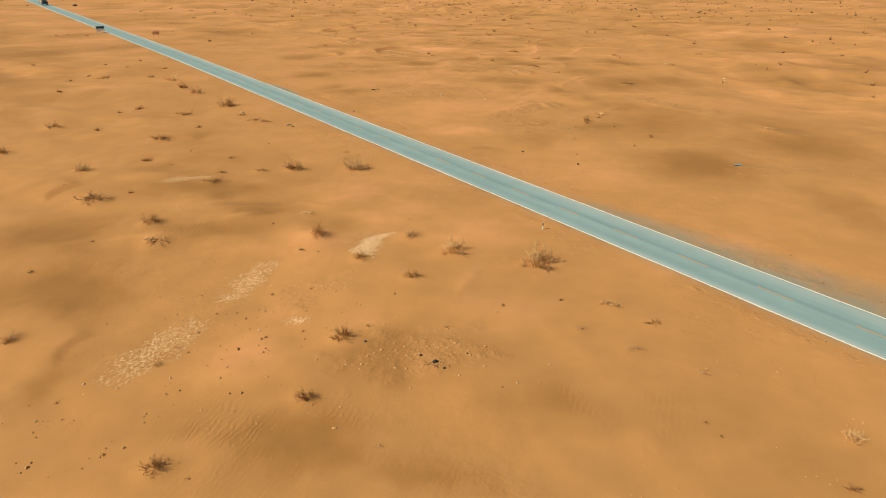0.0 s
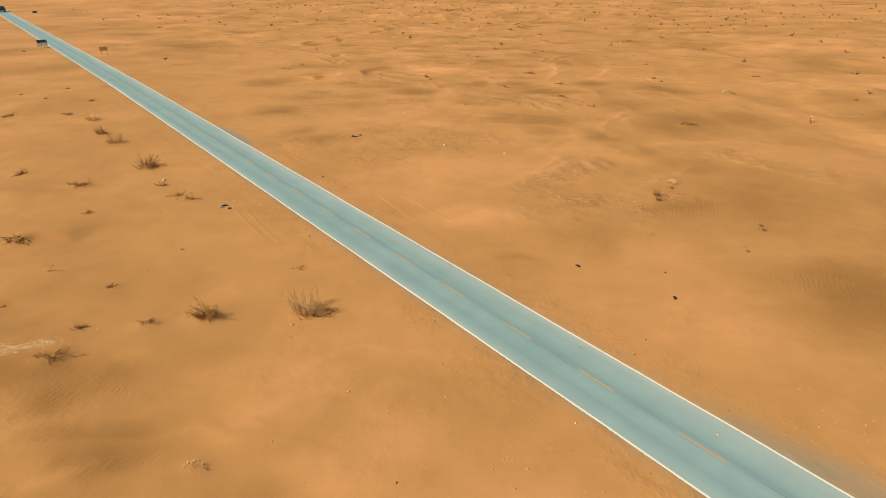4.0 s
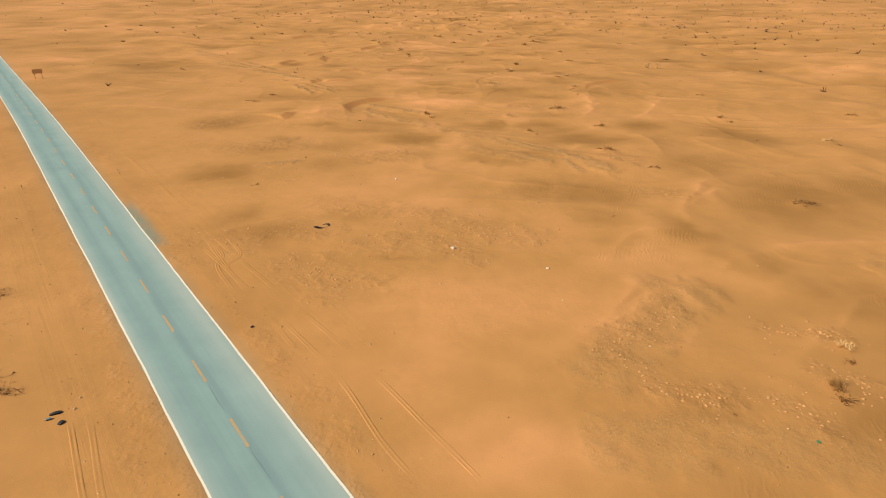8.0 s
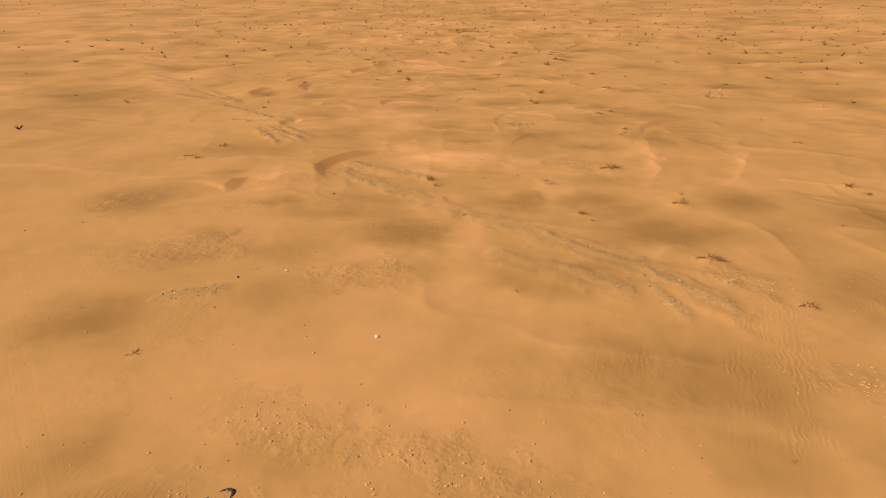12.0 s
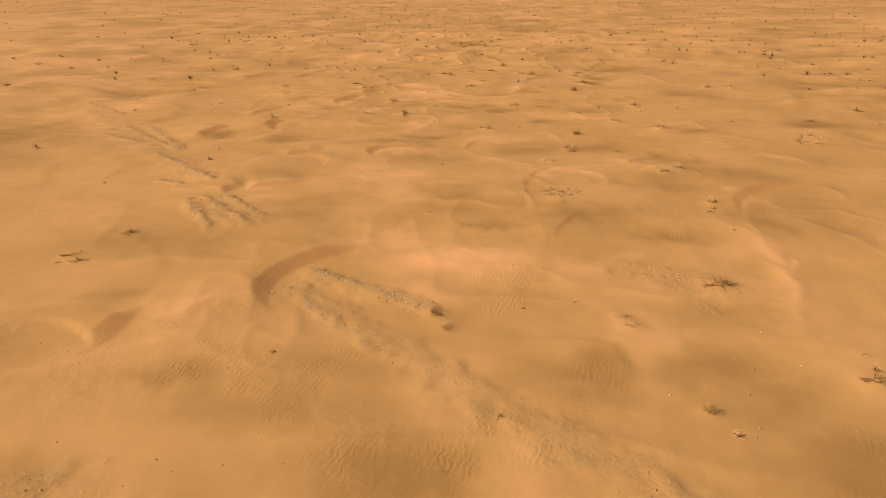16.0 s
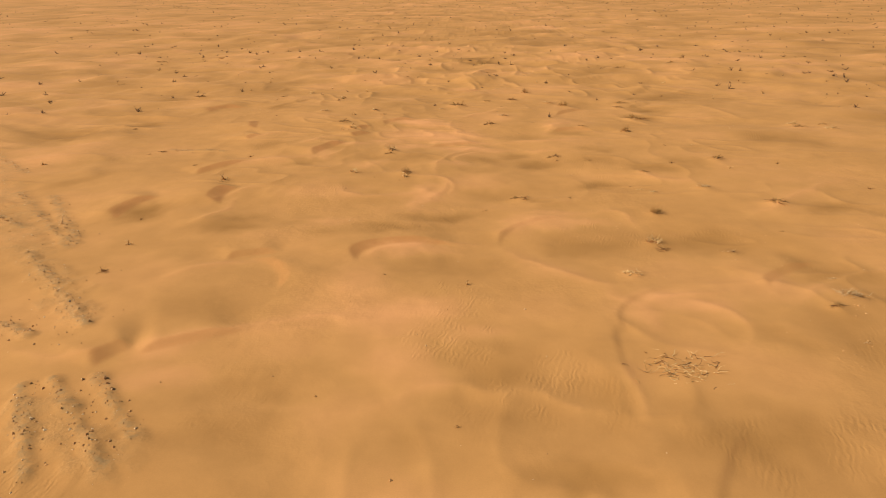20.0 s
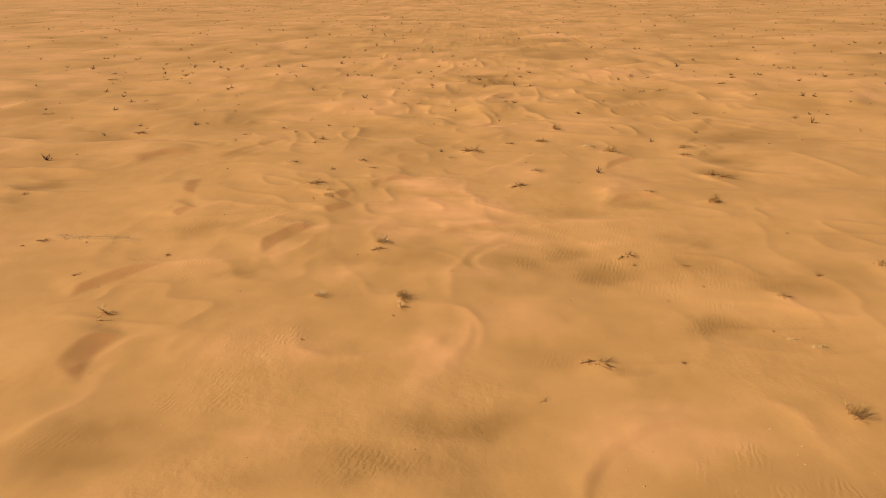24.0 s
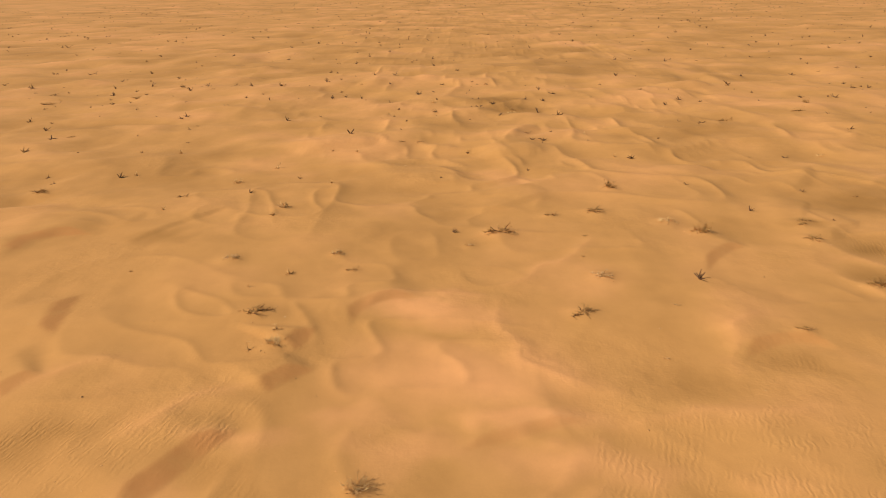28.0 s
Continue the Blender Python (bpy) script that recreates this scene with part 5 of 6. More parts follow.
# far scrub and loose stones, past counting
def scatter_scrub():
    rng = random.Random(5)
    verts, faces = [], []
    xs, ys = [], []
    for _ in range(5200):
        far = rng.random()
        y = rng.uniform(70, 330) if far < 0.2 else 235 + 700 * rng.random() ** 1.15
        x = rng.uniform(-430, 380) * (0.6 if y < 330 else 1.0)
        n = (x - ROAD_AT[0]) * ROAD_OFF[0] + (y - ROAD_AT[1]) * ROAD_OFF[1]
        if abs(n) < 7 or (y < 430 and n < 75 and rng.random() < 0.7) or (-58 < x < 52 and rng.random() > (y - 225) / 110) or (y < 200 and n < 0 and x > -95):
            continue
        xs.append(x), ys.append(y)
    zs = land(np.array(xs), np.array(ys))
    for x, y, z in zip(xs, ys, zs):
        size = 0.3 + 0.8 * rng.random() ** 2
        foot = Vector((x, y, z - 0.05))
        for _ in range(6):
            a, el = rng.uniform(0, 6.28), rng.uniform(0.1, 1.3)
            way = Vector((math.cos(a) * math.cos(el), math.sin(a) * math.cos(el), math.sin(el)))
            stick(verts, faces, limb(rng, foot, way, size * rng.uniform(0.6, 1.1), 0.2, 2), 0.07 * size + 0.012, 0.03 * size)
    ob = new("far_scrub", plain_mesh("far_scrub", verts, faces, mottled("scrub_wood", (0.07, 0.03, 0.01), (0.17, 0.08, 0.025), 2.0, 0.9)))
    tagged(ob, "sparse dark dry scrub dotted over distant dunes", "scrub", kind="stuff")


def scatter_stones():
    rng = random.Random(9)
    spots = []
    for x0, y0, x1, y1, w in GRAVEL:
        for _ in range(int(16 + 9 * math.hypot(x1 - x0, y1 - y0))):
            u = rng.random()
            spots.append((x0 + (x1 - x0) * u + rng.gauss(0, 0.55 * w), y0 + (y1 - y0) * u + rng.gauss(0, 0.55 * w), rng.choice((0.02, 0.025, 0.035, 0.06))))
    for x0, y0, x1, y1, w in SPOIL:
        for _ in range(int(12 + 14 * math.hypot(x1 - x0, y1 - y0))):
            u = rng.random()
            spots.append((x0 + (x1 - x0) * u + rng.gauss(0, 0.4), y0 + (y1 - y0) * u + rng.gauss(0, 0.4), rng.choice((0.025, 0.03, 0.04, 0.05, 0.08))))
    for _ in range(520):
        s, n = rng.uniform(-60, 90), rng.choice((-1, 1)) * (2.9 + abs(rng.gauss(0, 3.0)))
        p = ROAD_AT + ROAD_WAY * s + ROAD_OFF * n
        spots.append((p[0], p[1], rng.choice((0.025, 0.035, 0.05, 0.07))))
    for _ in range(1500):
        y = 26 + 214 * rng.random() ** 1.5
        spots.append((rng.uniform(-42, 45), y, rng.choice((0.02, 0.03, 0.03, 0.035, 0.045, 0.05, 0.07))))
    for cx, cy, sp, k in ((-18.4, 24.1, 0.55, 9), (-17.5, 23.6, 0.55, 9), (-17.6, 20.6, 0.55, 9), (-14.7, 21.7, 0.55, 9), (-13.8, 24.1, 0.55, 9), (-13.6, 26.0, 0.55, 9), (-14.2, 29.5, 0.55, 9), (-12.3, 32.5, 0.55, 9), (-9.7, 29.6, 0.55, 9), (-16.3, 25.5, 0.55, 9), (-16.5, 125.5, 4.0, 90), (-4, 101, 5.0, 80), (-13.5, 31, 4.5, 110), (-9, 34, 5, 40), (8.6, 139, 2.5, 40), (12, 124, 2.5, 50), (-33, 172, 1.8, 50)):
        for _ in range(k):
            spots.append((rng.gauss(cx, sp), rng.gauss(cy, sp), rng.choice((0.03, 0.045, 0.06, 0.08))))
    zs = land(np.array([p[0] for p in spots]), np.array([p[1] for p in spots]))
    heap = {"pale": ([], []), "dark": ([], [])}
    for (x, y, size), z in zip(spots, zs):
        verts, faces = heap["pale" if rng.random() < 0.22 else "dark"]
        size *= 0.35 + 0.85 * rng.random()
        base, c = len(verts), Vector((x, y, z + size * 0.25))
        for d in ((1, 0, 0), (0, 1, 0), (-1, 0, 0), (0, -1, 0), (0, 0, 0.8), (0, 0, -0.6)):
            verts.append(c + Vector(d) * size * rng.uniform(0.7, 1.3) + Vector((rng.gauss(0, 0.15), rng.gauss(0, 0.15), 0)) * size)
        for k in range(4):
            faces.append((base + k, base + (k + 1) % 4, base + 4))
            faces.append((base + (k + 1) % 4, base + k, base + 5))
    stone_pale = mottled("pale_pebble", (0.56, 0.34, 0.14), (0.72, 0.49, 0.24), 0.8, 0.9)
    stone_dark = mottled("dark_pebble", (0.36, 0.165, 0.046), (0.52, 0.26, 0.08), 0.8, 0.9)
    for key, m in (("pale", stone_pale), ("dark", stone_dark)):
        ob = new("pebbles", plain_mesh("pebbles", *heap[key], m))
        tagged(ob, "%s pebbles and clods strewn on the sand" % key, "pebbles", kind="stuff")


def scatter_clods():
    """Small lumps of caked sand along the verges, in trodden spots and round the plants."""
    rng = random.Random(33)
    spots = []
    for _ in range(170):
        s, side = rng.uniform(-50, 75), rng.choice((-1, -1, 1))
        c = ROAD_AT + ROAD_WAY * s + ROAD_OFF * side * (3.4 + abs(rng.gauss(0, 3.2)))
        a, long = ROAD_TURN + math.pi / 2 + rng.gauss(0, 0.25), rng.uniform(0.6, 3.0)
        for _ in range(rng.randint(3, 12)):
            u = rng.gauss(0, long)
            spots.append((c[0] + u * math.cos(a) + rng.gauss(0, 0.3), c[1] + u * math.sin(a) + rng.gauss(0, 0.3), rng.uniform(0.02, 0.06)))
    for x0, y0, x1, y1, w in STIRRED:
        for _ in range(int(26 + 9 * math.hypot(x1 - x0, y1 - y0))):
            u, r = rng.random(), rng.choice((0.3, 0.9))
            spots.append((x0 + (x1 - x0) * u + rng.gauss(0, r * w), y0 + (y1 - y0) * u + rng.gauss(0, r * w), rng.uniform(0.03, 0.11)))
    for x, y, r in BUSHY + SPRAWLING + BLEACHED:
        if abs(x) < 50 and y < 245 and r > 0.5:
            for _ in range(rng.randint(4, 10)):
                spots.append((x + rng.gauss(-0.1, 0.5) * r, y + rng.gauss(0.1, 0.5) * r, rng.uniform(0.015, 0.05) * r))
    for _ in range(150):
        cx, cy, r = rng.uniform(-40, 42), 20 + 200 * rng.random() ** 1.4, rng.uniform(0.3, 1.6)
        for _ in range(rng.randint(2, 9)):
            spots.append((cx + rng.gauss(0, r), cy + rng.gauss(0, r), rng.uniform(0.02, 0.07)))
    spots = [p for p in spots if abs((p[0] - ROAD_AT[0]) * ROAD_OFF[0] + (p[1] - ROAD_AT[1]) * ROAD_OFF[1]) > 2.7]
    zs = land(np.array([p[0] for p in spots]), np.array([p[1] for p in spots]))
    verts, faces = [], []
    for (x, y, size), z in zip(spots, zs):
        base, turn, wide = len(verts), rng.uniform(0, 6.28), rng.uniform(0.6, 1.0)
        for lift, k in ((-0.3, 1.3), (0.35, 0.75)):
            for i in range(6):
                a = turn + i * math.pi / 3
                r = size * k * rng.uniform(0.6, 1.4)
                verts.append((x + r * math.cos(a), y + r * wide * math.sin(a), z + lift * size))
        verts.append((x, y, z + 0.6 * size))
        for i in range(6):
            j = (i + 1) % 6
            faces.append((base + i, base + j, base + 6 + j, base + 6 + i))
            faces.append((base + 6 + i, base + 6 + j, base + 12))
    ob = new("sand_clods", plain_mesh("sand_clods", verts, faces, mottled("caked_sand", (0.47, 0.22, 0.062), (0.66, 0.34, 0.115), 0.9, 0.95)))
    tagged(ob, "small pale clods of caked sand on the ground", "sand clods", kind="stuff")


def scatter_flakes():
    """Thin curled plates of pale crust, densest in the middle of each patch."""
    rng = random.Random(15)
    verts, faces, spots = [], [], []
    for k, (x0, y0, x1, y1, w) in enumerate(CRUST):
        dens = (190, 150, 130, 90, 150, 90)[k]
        for _ in range(int(dens * (math.hypot(x1 - x0, y1 - y0) * w + w))):
            u = min(1.15, max(-0.15, rng.gauss(0.5, 0.34)))
            spots.append((x0 + (x1 - x0) * u + rng.gauss(0, 0.5 * w), y0 + (y1 - y0) * u + rng.gauss(0, 0.5 * w)))
    zs = land(np.array([p[0] for p in spots]), np.array([p[1] for p in spots]))
    for (x, y), z in zip(spots, zs):
        size, turn, tilt = rng.uniform(0.018, 0.05) * rng.choice((0.7, 1, 1.3)), rng.uniform(0, 6.28), Vector((rng.gauss(0, 0.15), rng.gauss(0, 0.15), 0))
        base, n = len(verts), rng.choice((4, 5, 6))
        ring = []
        for i in range(n):
            a = turn + 6.283 * i / n
            ring.append(Vector((math.cos(a), math.sin(a) * 0.75, 0)) * size * rng.uniform(0.65, 1.25))
        for lift in (0.0, 0.012):
            for q in ring:
                verts.append(Vector((x, y, z + lift + q.dot(tilt))) + q)
        faces.append(tuple(base + n + i for i in range(n)))
        for i in range(n):
            faces.append((base + i, base + (i + 1) % n, base + n + (i + 1) % n, base + n + i))
    ob = new("crust_flakes", plain_mesh("crust_flakes", verts, faces, mottled("pale_crust", (0.82, 0.5, 0.21), (0.93, 0.66, 0.34), 1.7, 0.9)))
    tagged(ob, "pale cream broken crust flakes on orange sand", "crust flakes", kind="stuff")


scatter_scrub()
scatter_stones()
scatter_clods()
scatter_flakes()


# ---- small finds on the sand ----
def lump(name, x, y, size, material, label, category, seed, flat=0.6, group=""):
    rng = random.Random(seed)
    bm = bmesh.new()
    bmesh.ops.create_icosphere(bm, subdivisions=2, radius=0.5)
    for v in bm.verts:
        v.co *= 1 + 0.3 * noise.noise(v.co * 2.3 + Vector((seed * 3.1, 0, 0)))
        v.co.z *= flat
    mesh = bpy.data.meshes.new(name)
    bm.to_mesh(mesh)
    bm.free()
    mesh.materials.append(material)
    ob = new(name, mesh)
    ob.matrix_world = pose(x, y, ground_z(x, y) + 0.12 * size, rng.uniform(-10, 10), 0, rng.uniform(0, 360)) @ Matrix.Scale(size, 4)
    return tagged(ob, label, category, group)


for i, (x, y, size) in enumerate(((-2.4, 99.0, 0.36), (-8.4, 115.5, 0.28), (4.4, 95.9, 0.24), (-16.2, 124.2, 0.24), (-30.15, 86.7, 0.36))):
    lump("pale_rock", x, y, size, CHALK, "pale chalky rock lying on orange sand", "rock", i + 1, group="pale rocks")
for i, (x, y, size) in enumerate(((-14.47, 88.0, 0.2), (-4.1, 29.8, 0.15), (-0.9, 28.6, 0.16), (0.4, 27.5, 0.14), (1.6, 28.9, 0.1), (-19.4, 123.1, 0.19), (-34.3, 174.6, 0.14))):
    lump("dark_stone", x, y, size, BLACK, "small black stone lying on the sand", "stone", i + 20, 0.7, "dark stones")
# unidentified dark object by the far road, added as a plain lump
lump("dark_lump", -178.3, 296.8, 1.9, BLACK, "large dark lump beside the far road", "rock", 51, 0.55)
lump("green_bottle", 14.64, 78.85, 0.2, mottled("green_glass", (0.05, 0.16, 0.06), (0.1, 0.25, 0.1), 5.0, 0.3), "crushed green plastic bottle among gravel", "bottle", 41, 0.4)


def old_tyre(x, y):
    """A worn lorry tyre, sunk askew in the sand."""
    bm = bmesh.new()
    ring, tube = 44, 12
    grid = []
    for i in range(ring):
        a = 2 * math.pi * i / ring
        row = []
        for k in range(tube):
            b = 2 * math.pi * k / tube
            sink = 0.085 * math.cos(2 * a - 0.6) - 0.01
            r = 0.45 + 0.05 * math.copysign(abs(math.cos(b)) ** 0.7, math.cos(b)) + (0.012 if k in (0, 1, tube - 1) and i % 2 else 0)
            row.append(bm.verts.new((r * math.cos(a), 0.8 * r * math.sin(a), sink + 0.06 * math.copysign(abs(math.sin(b)) ** 0.7, math.sin(b)))))
        grid.append(row)
    for i in range(ring):
        for k in range(tube):
            bm.faces.new((grid[i][k], grid[(i + 1) % ring][k], grid[(i + 1) % ring][(k + 1) % tube], grid[i][(k + 1) % tube]))
    mesh = bpy.data.meshes.new("old_tyre")
    bm.to_mesh(mesh)
    bm.free()
    mesh.materials.append(RUBBER)
    ob = new("old_tyre", mesh)
    ob.matrix_world = pose(x, y, ground_z(x, y) + 0.03, -5, 4, 35) @ Matrix.Diagonal((1.35, 1.0, 1.0, 1))
    return tagged(ob, "worn black tyre lying half sunk in sand", "tyre")


old_tyre(-13.4, 103.3)


def rubber_scrap(x, y, length, turn, seed):
    rng = random.Random(seed)
    bm = bmesh.new()
    rows = []
    for i in range(9):
        u = i / 8 - 0.5
        z = 0.05 * math.sin(math.pi * (u + 0.5)) + 0.02
        w = 0.09 * (1 - 1.2 * u * u) * rng.uniform(0.8, 1.2)
        rows.append([bm.verts.new((u * length, s * w + 0.06 * u * u * length, z + (0.03 if t else 0))) for s, t in ((-1, 0), (1, 0), (1, 1), (-1, 1))])
    for a, b in zip(rows, rows[1:]):
        for k in range(4):
            bm.faces.new((a[k], b[k], b[(k + 1) % 4], a[(k + 1) % 4]))
    bm.faces.new(rows[0]), bm.faces.new(rows[-1][::-1])
    mesh = bpy.data.meshes.new("rubber_scrap")
    bm.to_mesh(mesh)
    bm.free()
    mesh.materials.append(RUBBER)
    ob = new("rubber_scrap", mesh)
    ob.matrix_world = pose(x, y, ground_z(x, y), 0, 0, turn)
    return tagged(ob, "torn black rubber strip lying on the sand", "scrap", "torn rubber strips")


for i, (x, y, length, turn) in enumerate(((-21.67, 79.95, 0.55, 30), (-21.0, 79.3, 0.34, 75), (7.9, 68.6, 0.4, 125), (13.4, 64.2, 0.4, 80), (-0.1, 27.9, 0.3, 30))):
    rubber_scrap(x, y, length, turn, i)
sheet_bm = bmesh.new()
bmesh.ops.create_grid(sheet_bm, x_segments=8, y_segments=5, size=0.5)
for v in sheet_bm.verts:
    v.co.z = 0.07 + 0.05 * noise.noise(v.co * 5)
mesh = bpy.data.meshes.new("plastic_sheet")
bmesh.ops.solidify(sheet_bm, geom=sheet_bm.faces[:], thickness=0.01)
sheet_bm.to_mesh(mesh)
sheet_bm.free()
mesh.materials.append(mottled("blue_plastic", (0.14, 0.26, 0.3), (0.22, 0.36, 0.4), 4.0, 0.4))
for x, y, w, d, turn in ((30.26, 64.57, 0.75, 0.35, 5), (-21.75, 79.5, 0.3, 0.12, 35)):
    ob = new("plastic_sheet", mesh)
    ob.matrix_world = pose(x, y, ground_z(x, y), 0, 0, turn) @ Matrix.Diagonal((w, d, 1, 1))
    tagged(ob, "crumpled pale blue plastic scrap on sand", "plastic scrap", "blue plastic scraps")


# ---- roadside furniture ----
def box_bm(lo, hi, bevel=0.0):
    bm = bmesh.new()
    bmesh.ops.create_cube(bm, size=1.0)
    for v in bm.verts:
        v.co = Vector([lo[i] + (hi[i] - lo[i]) * (v.co[i] + 0.5) for i in range(3)])
    if bevel:
        bmesh.ops.bevel(bm, geom=bm.edges[:], offset=bevel, segments=2, affect="EDGES")
    return bm


def tube_bm(r, z0, z1, segments=10, r_top=None):
    bm = bmesh.new()
    bmesh.ops.create_cone(bm, cap_ends=True, segments=segments, radius1=r, radius2=r if r_top is None else r_top, depth=z1 - z0)
    bmesh.ops.translate(bm, verts=bm.verts, vec=(0, 0, (z0 + z1) / 2))
    return bm


def marker_post():
    ob = new("marker_post")
    part("shaft", tube_bm(0.055, -0.15, 0.45, 12), WHITE, ob, "white painted shaft")
    part("black_band", tube_bm(0.06, 0.45, 0.84, 12), BLACK, ob, "black painted band")
    part("cap", tube_bm(0.058, 0.84, 0.92, 12, 0.04), WHITE, ob)
    part("reflector", box_bm((-0.025, -0.072, 0.62), (0.025, -0.056, 0.74), 0.004), mottled("reflector", (0.5, 0.3, 0.08), (0.6, 0.4, 0.12), 8.0, 0.3), ob)
    part("footing", box_bm((-0.11, -0.11, -0.12), (0.11, 0.11, 0.03), 0.02), CONCRETE, ob, "pale concrete footing")
    return tagged(ob, "black and white roadside marker post in sand", "marker post", "marker posts along the road")


first_post = marker_post()
for i, (x, y, lean) in enumerate(((7.7, 46.9, 3), (-12.35, 72.95, -6), (-45.1, 112.5, 2), (-38.2, 117.8, 0))):
    m = pose(x, y, ground_z(x, y), lean, lean / 2, 51) @ Matrix.Scale(0.64, 4)
    if i == 0:
        first_post.matrix_world = m
    else:
        copy_thing(first_post, m)


def road_sign(name, board_mat, bar_mat, leg_mat, wide, low, high, legs, label, bars, leg_w=0.045):
    ob = new(name)
    board = part("board", box_bm((-wide / 2, -0.025, low), (wide / 2, 0.025, high), 0.012), board_mat, ob)
    for x0, x1, z0, z1 in bars:
        part("bar", box_bm((x0, -0.034, z0), (x1, -0.026, z1)), bar_mat, board)
    for x in legs:
        part("leg", box_bm((x - leg_w, 0.028, -0.3), (x + leg_w, 0.08, high - 0.1), 0.008), leg_mat, ob)
    return tagged(ob, label, "road sign")


brown = mottled("brown_board", (0.72, 0.34, 0.11), (0.82, 0.42, 0.15), 3.0, 0.6)
teal = mottled("dark_teal_board", (0.015, 0.06, 0.07), (0.03, 0.1, 0.11), 3.0, 0.5)
cream = mottled("cream_bars", (0.62, 0.36, 0.16), (0.7, 0.44, 0.2), 3.0, 0.6)
sign_b = road_sign("brown_road_sign", brown, cream, cream, 1.7, 0.95, 1.75, (-0.6, 0.6), "weathered orange-brown road sign on two pale posts", (
    (-0.72, -0.32, 1.12, 1.62), (-0.2, 0.2, 1.15, 1.62), (0.32, 0.72, 1.12, 1.62), (-0.75, 0.75, 1.0, 1.05)))
sign_b.matrix_world = pose(-83.4, 174.9, ground_z(-83.4, 174.9), 0, 0, math.degrees(ROAD_TURN) - 3)
sign_a = road_sign("dark_road_sign", teal, WHITE, WHITE, 2.2, 1.1, 1.85, (-0.95, -0.33, 0.33, 0.95), "dark teal road sign on four white posts", (
    (-1.0, -0.6, 1.17, 1.25), (-0.45, -0.1, 1.17, 1.25), (0.1, 0.45, 1.17, 1.25), (0.6, 1.0, 1.17, 1.25)), 0.09)
for x0, x1 in ((-1.08, -0.58), (-0.5, -0.04), (0.04, 0.5), (0.58, 1.08)):
    part("lower_panel", box_bm((x0, -0.02, 0.5), (x1, 0.02, 1.05), 0.01), WHITE, sign_a, "white lower panel")
sign_a.matrix_world = pose(-105.9, 187.5, ground_z(-105.9, 187.5), 0, 0, math.degrees(ROAD_TURN) + 4)
stone_post = new("kilometre_stone")
part("slab", box_bm((-0.25, -0.1, -0.1), (0.25, 0.1, 0.95), 0.05), WHITE, stone_post)
part("plinth", box_bm((-0.38, -0.22, -0.1), (0.38, 0.22, 0.14), 0.03), CONCRETE, stone_post)
stone_post.matrix_world = pose(-207.5, 316.0, 0, 0, 0, math.degrees(ROAD_TURN))
tagged(stone_post, "white kilometre stone beside the road", "milestone")


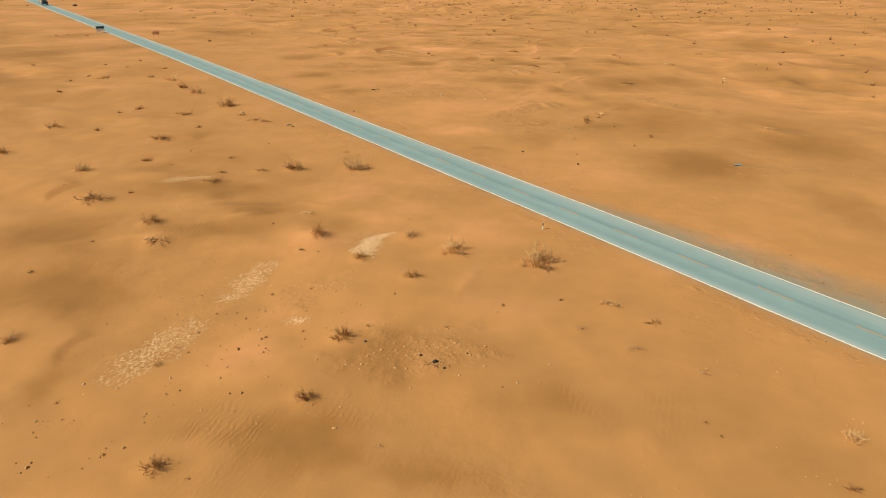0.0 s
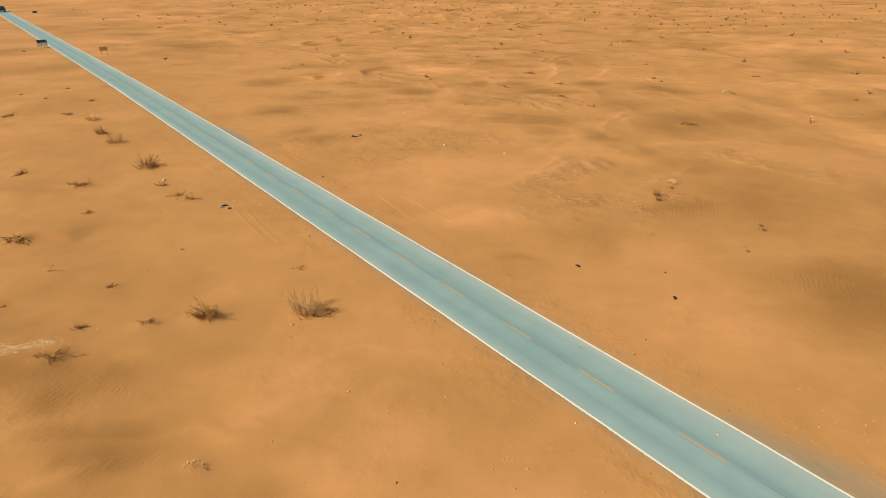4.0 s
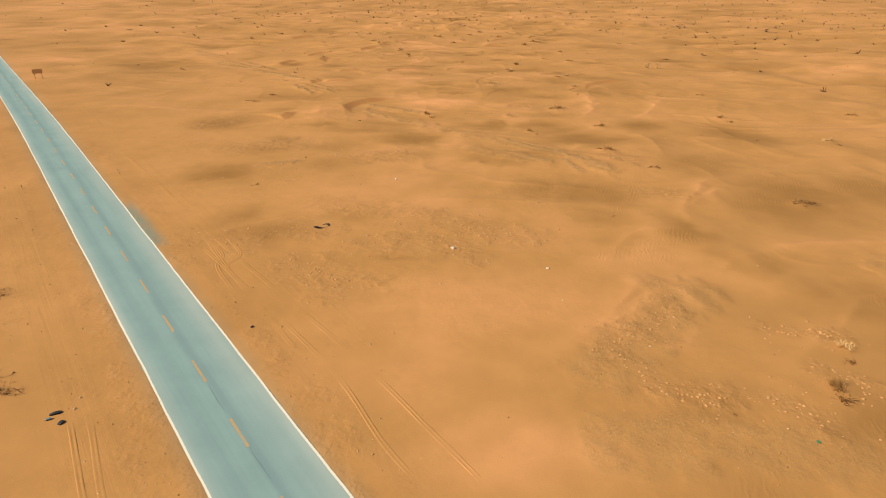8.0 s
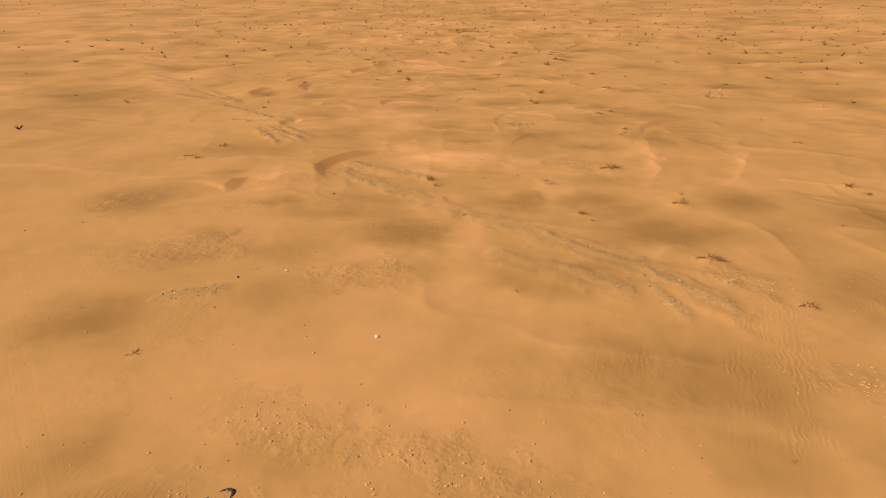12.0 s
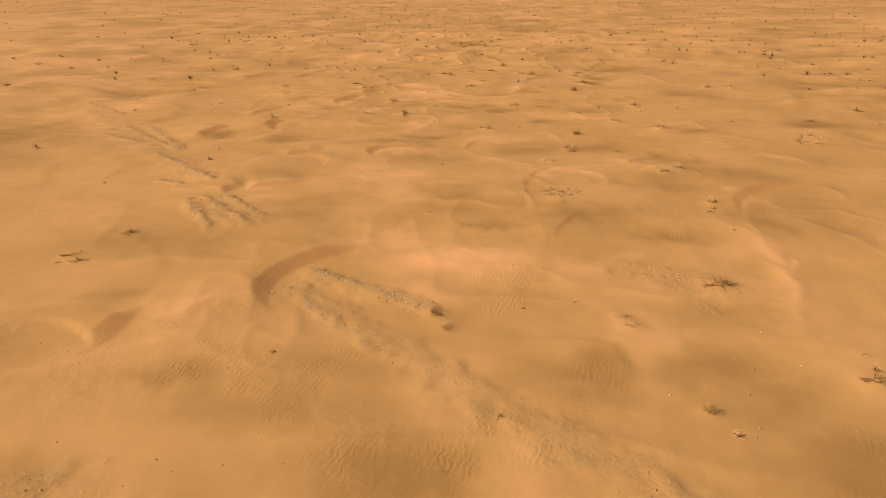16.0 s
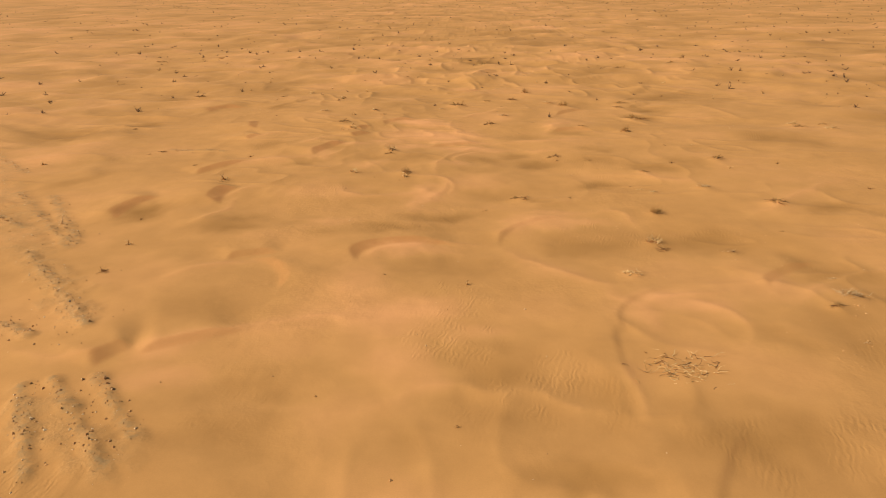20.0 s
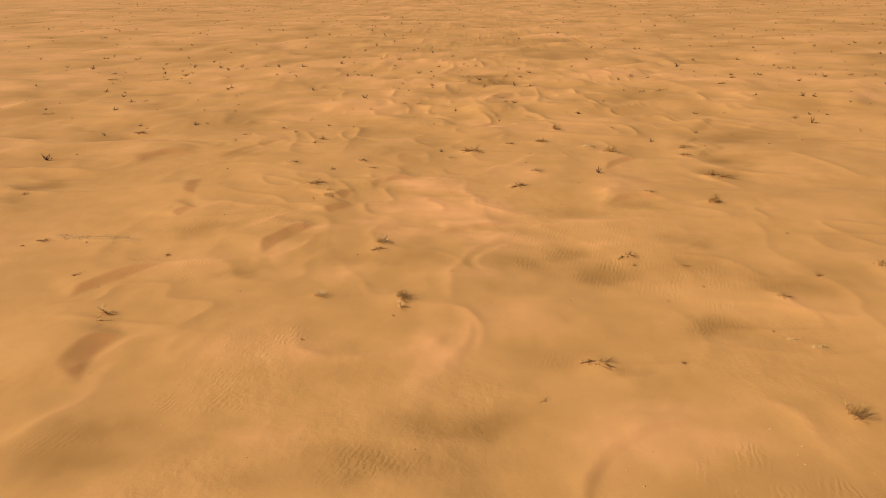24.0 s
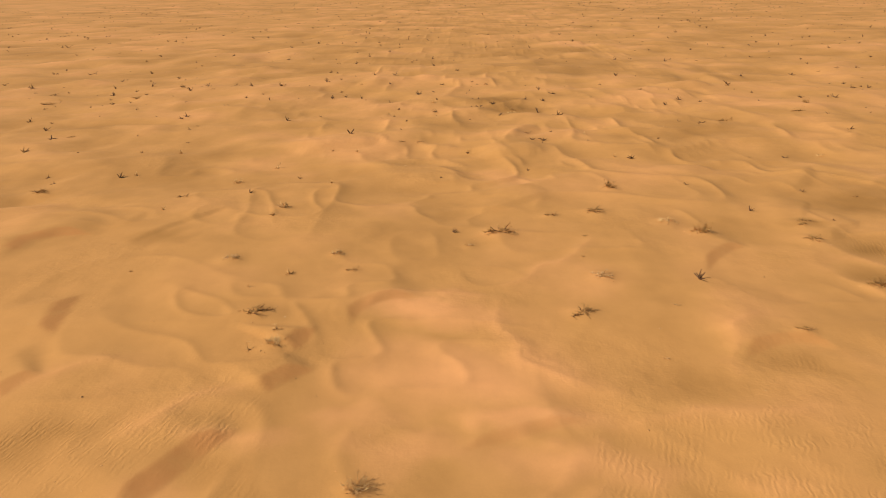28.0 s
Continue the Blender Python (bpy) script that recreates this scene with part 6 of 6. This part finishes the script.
def pickup():
    """A dark pickup with a covered load bed."""
    paint = mottled("dark_blue_paint", (0.012, 0.045, 0.06), (0.02, 0.065, 0.08), 2.0, 0.3, 0.2)
    glass = mottled("car_glass", (0.02, 0.03, 0.035), (0.03, 0.045, 0.05), 2.0, 0.08)
    lamp_red = mottled("tail_lamp", (0.35, 0.02, 0.015), (0.45, 0.03, 0.02), 4.0, 0.25)
    ob = new("pickup_truck")
    bm = bmesh.new()
    side = ((-2.5, 0.45), (-2.5, 1.05), (-0.75, 1.1), (0.95, 1.12), (1.2, 1.05), (2.4, 0.95), (2.5, 0.75), (2.5, 0.45))
    a = [bm.verts.new((-0.92, y, z)) for y, z in side]
    b = [bm.verts.new((0.92, y, z)) for y, z in side]
    bm.faces.new(a), bm.faces.new(b[::-1])
    for k in range(len(side)):
        bm.faces.new((a[k], b[k], b[(k + 1) % len(side)], a[(k + 1) % len(side)]))
    bmesh.ops.recalc_face_normals(bm, faces=bm.faces)
    bmesh.ops.bevel(bm, geom=bm.edges[:], offset=0.06, segments=2, affect="EDGES")
    part("body", bm, paint, ob)
    bm = box_bm((-0.82, -0.85, 1.08), (0.82, 1.0, 1.78))
    for v in bm.verts:
        if v.co.z > 1.5:
            v.co.x *= 0.86
            v.co.y = -0.7 if v.co.y < 0 else 0.45
    bmesh.ops.bevel(bm, geom=bm.edges[:], offset=0.06, segments=2, affect="EDGES")
    cabin = part("cabin", bm, paint, ob)
    for lo, hi in (((-0.66, -0.86, 1.25), (0.66, -0.8, 1.62)), ((-0.66, 0.7, 1.2), (0.66, 0.78, 1.55))):
        part("windscreen", box_bm(lo, hi, 0.01), glass, cabin)
    for sx in (-1, 1):
        part("side_window", box_bm((min(sx * 0.78, sx * 0.82), -0.55, 1.22), (max(sx * 0.78, sx * 0.82), 0.5, 1.55), 0.008), glass, cabin)
        part("tail_lamp", box_bm((min(sx * 0.7, sx * 0.9), -2.54, 0.75), (max(sx * 0.7, sx * 0.9), -2.49, 1.0), 0.01), lamp_red, ob)
        part("headlight", box_bm((min(sx * 0.6, sx * 0.88), 2.46, 0.7), (max(sx * 0.6, sx * 0.88), 2.52, 0.85), 0.01), WHITE, ob)
    part("bed_cover", box_bm((-0.85, -2.4, 1.08), (0.85, -0.9, 1.62), 0.06), mottled("grey_canvas", (0.05, 0.1, 0.11), (0.08, 0.15, 0.16), 3.0, 0.8), ob, "grey canvas cover over the load bed")
    part("roof_rack", box_bm((-0.6, -0.5, 1.8), (0.6, 0.3, 1.92), 0.03), WHITE, ob, "white roof load")
    part("rear_bumper", box_bm((-0.9, -2.62, 0.42), (0.9, -2.5, 0.58), 0.03), STEEL, ob)
    part("front_bumper", box_bm((-0.9, 2.5, 0.4), (0.9, 2.62, 0.6), 0.03), BLACK, ob)
    for sx in (-0.8, 0.8):
        for y in (-1.55, 1.6):
            bm = tube_bm(0.38, -0.13, 0.13, 20)
            bmesh.ops.bevel(bm, geom=bm.edges[:], offset=0.03, segments=2, affect="EDGES")
            wheel = part("wheel", bm, RUBBER, ob)
            wheel.matrix_basis = pose(sx, y, 0.38, 0, 90, 0)
            part("rim", tube_bm(0.22, -0.145, 0.145, 14), STEEL, wheel)
    return tagged(ob, "dark blue pickup with canvas bed cover on road", "pickup truck")


truck = pickup()
truck.matrix_world = Matrix.Translation(road_point(300.0, 0.2, 0.05)) @ Matrix.Rotation(ROAD_TURN, 4, "Z") @ Matrix.Scale(1.25, 4)
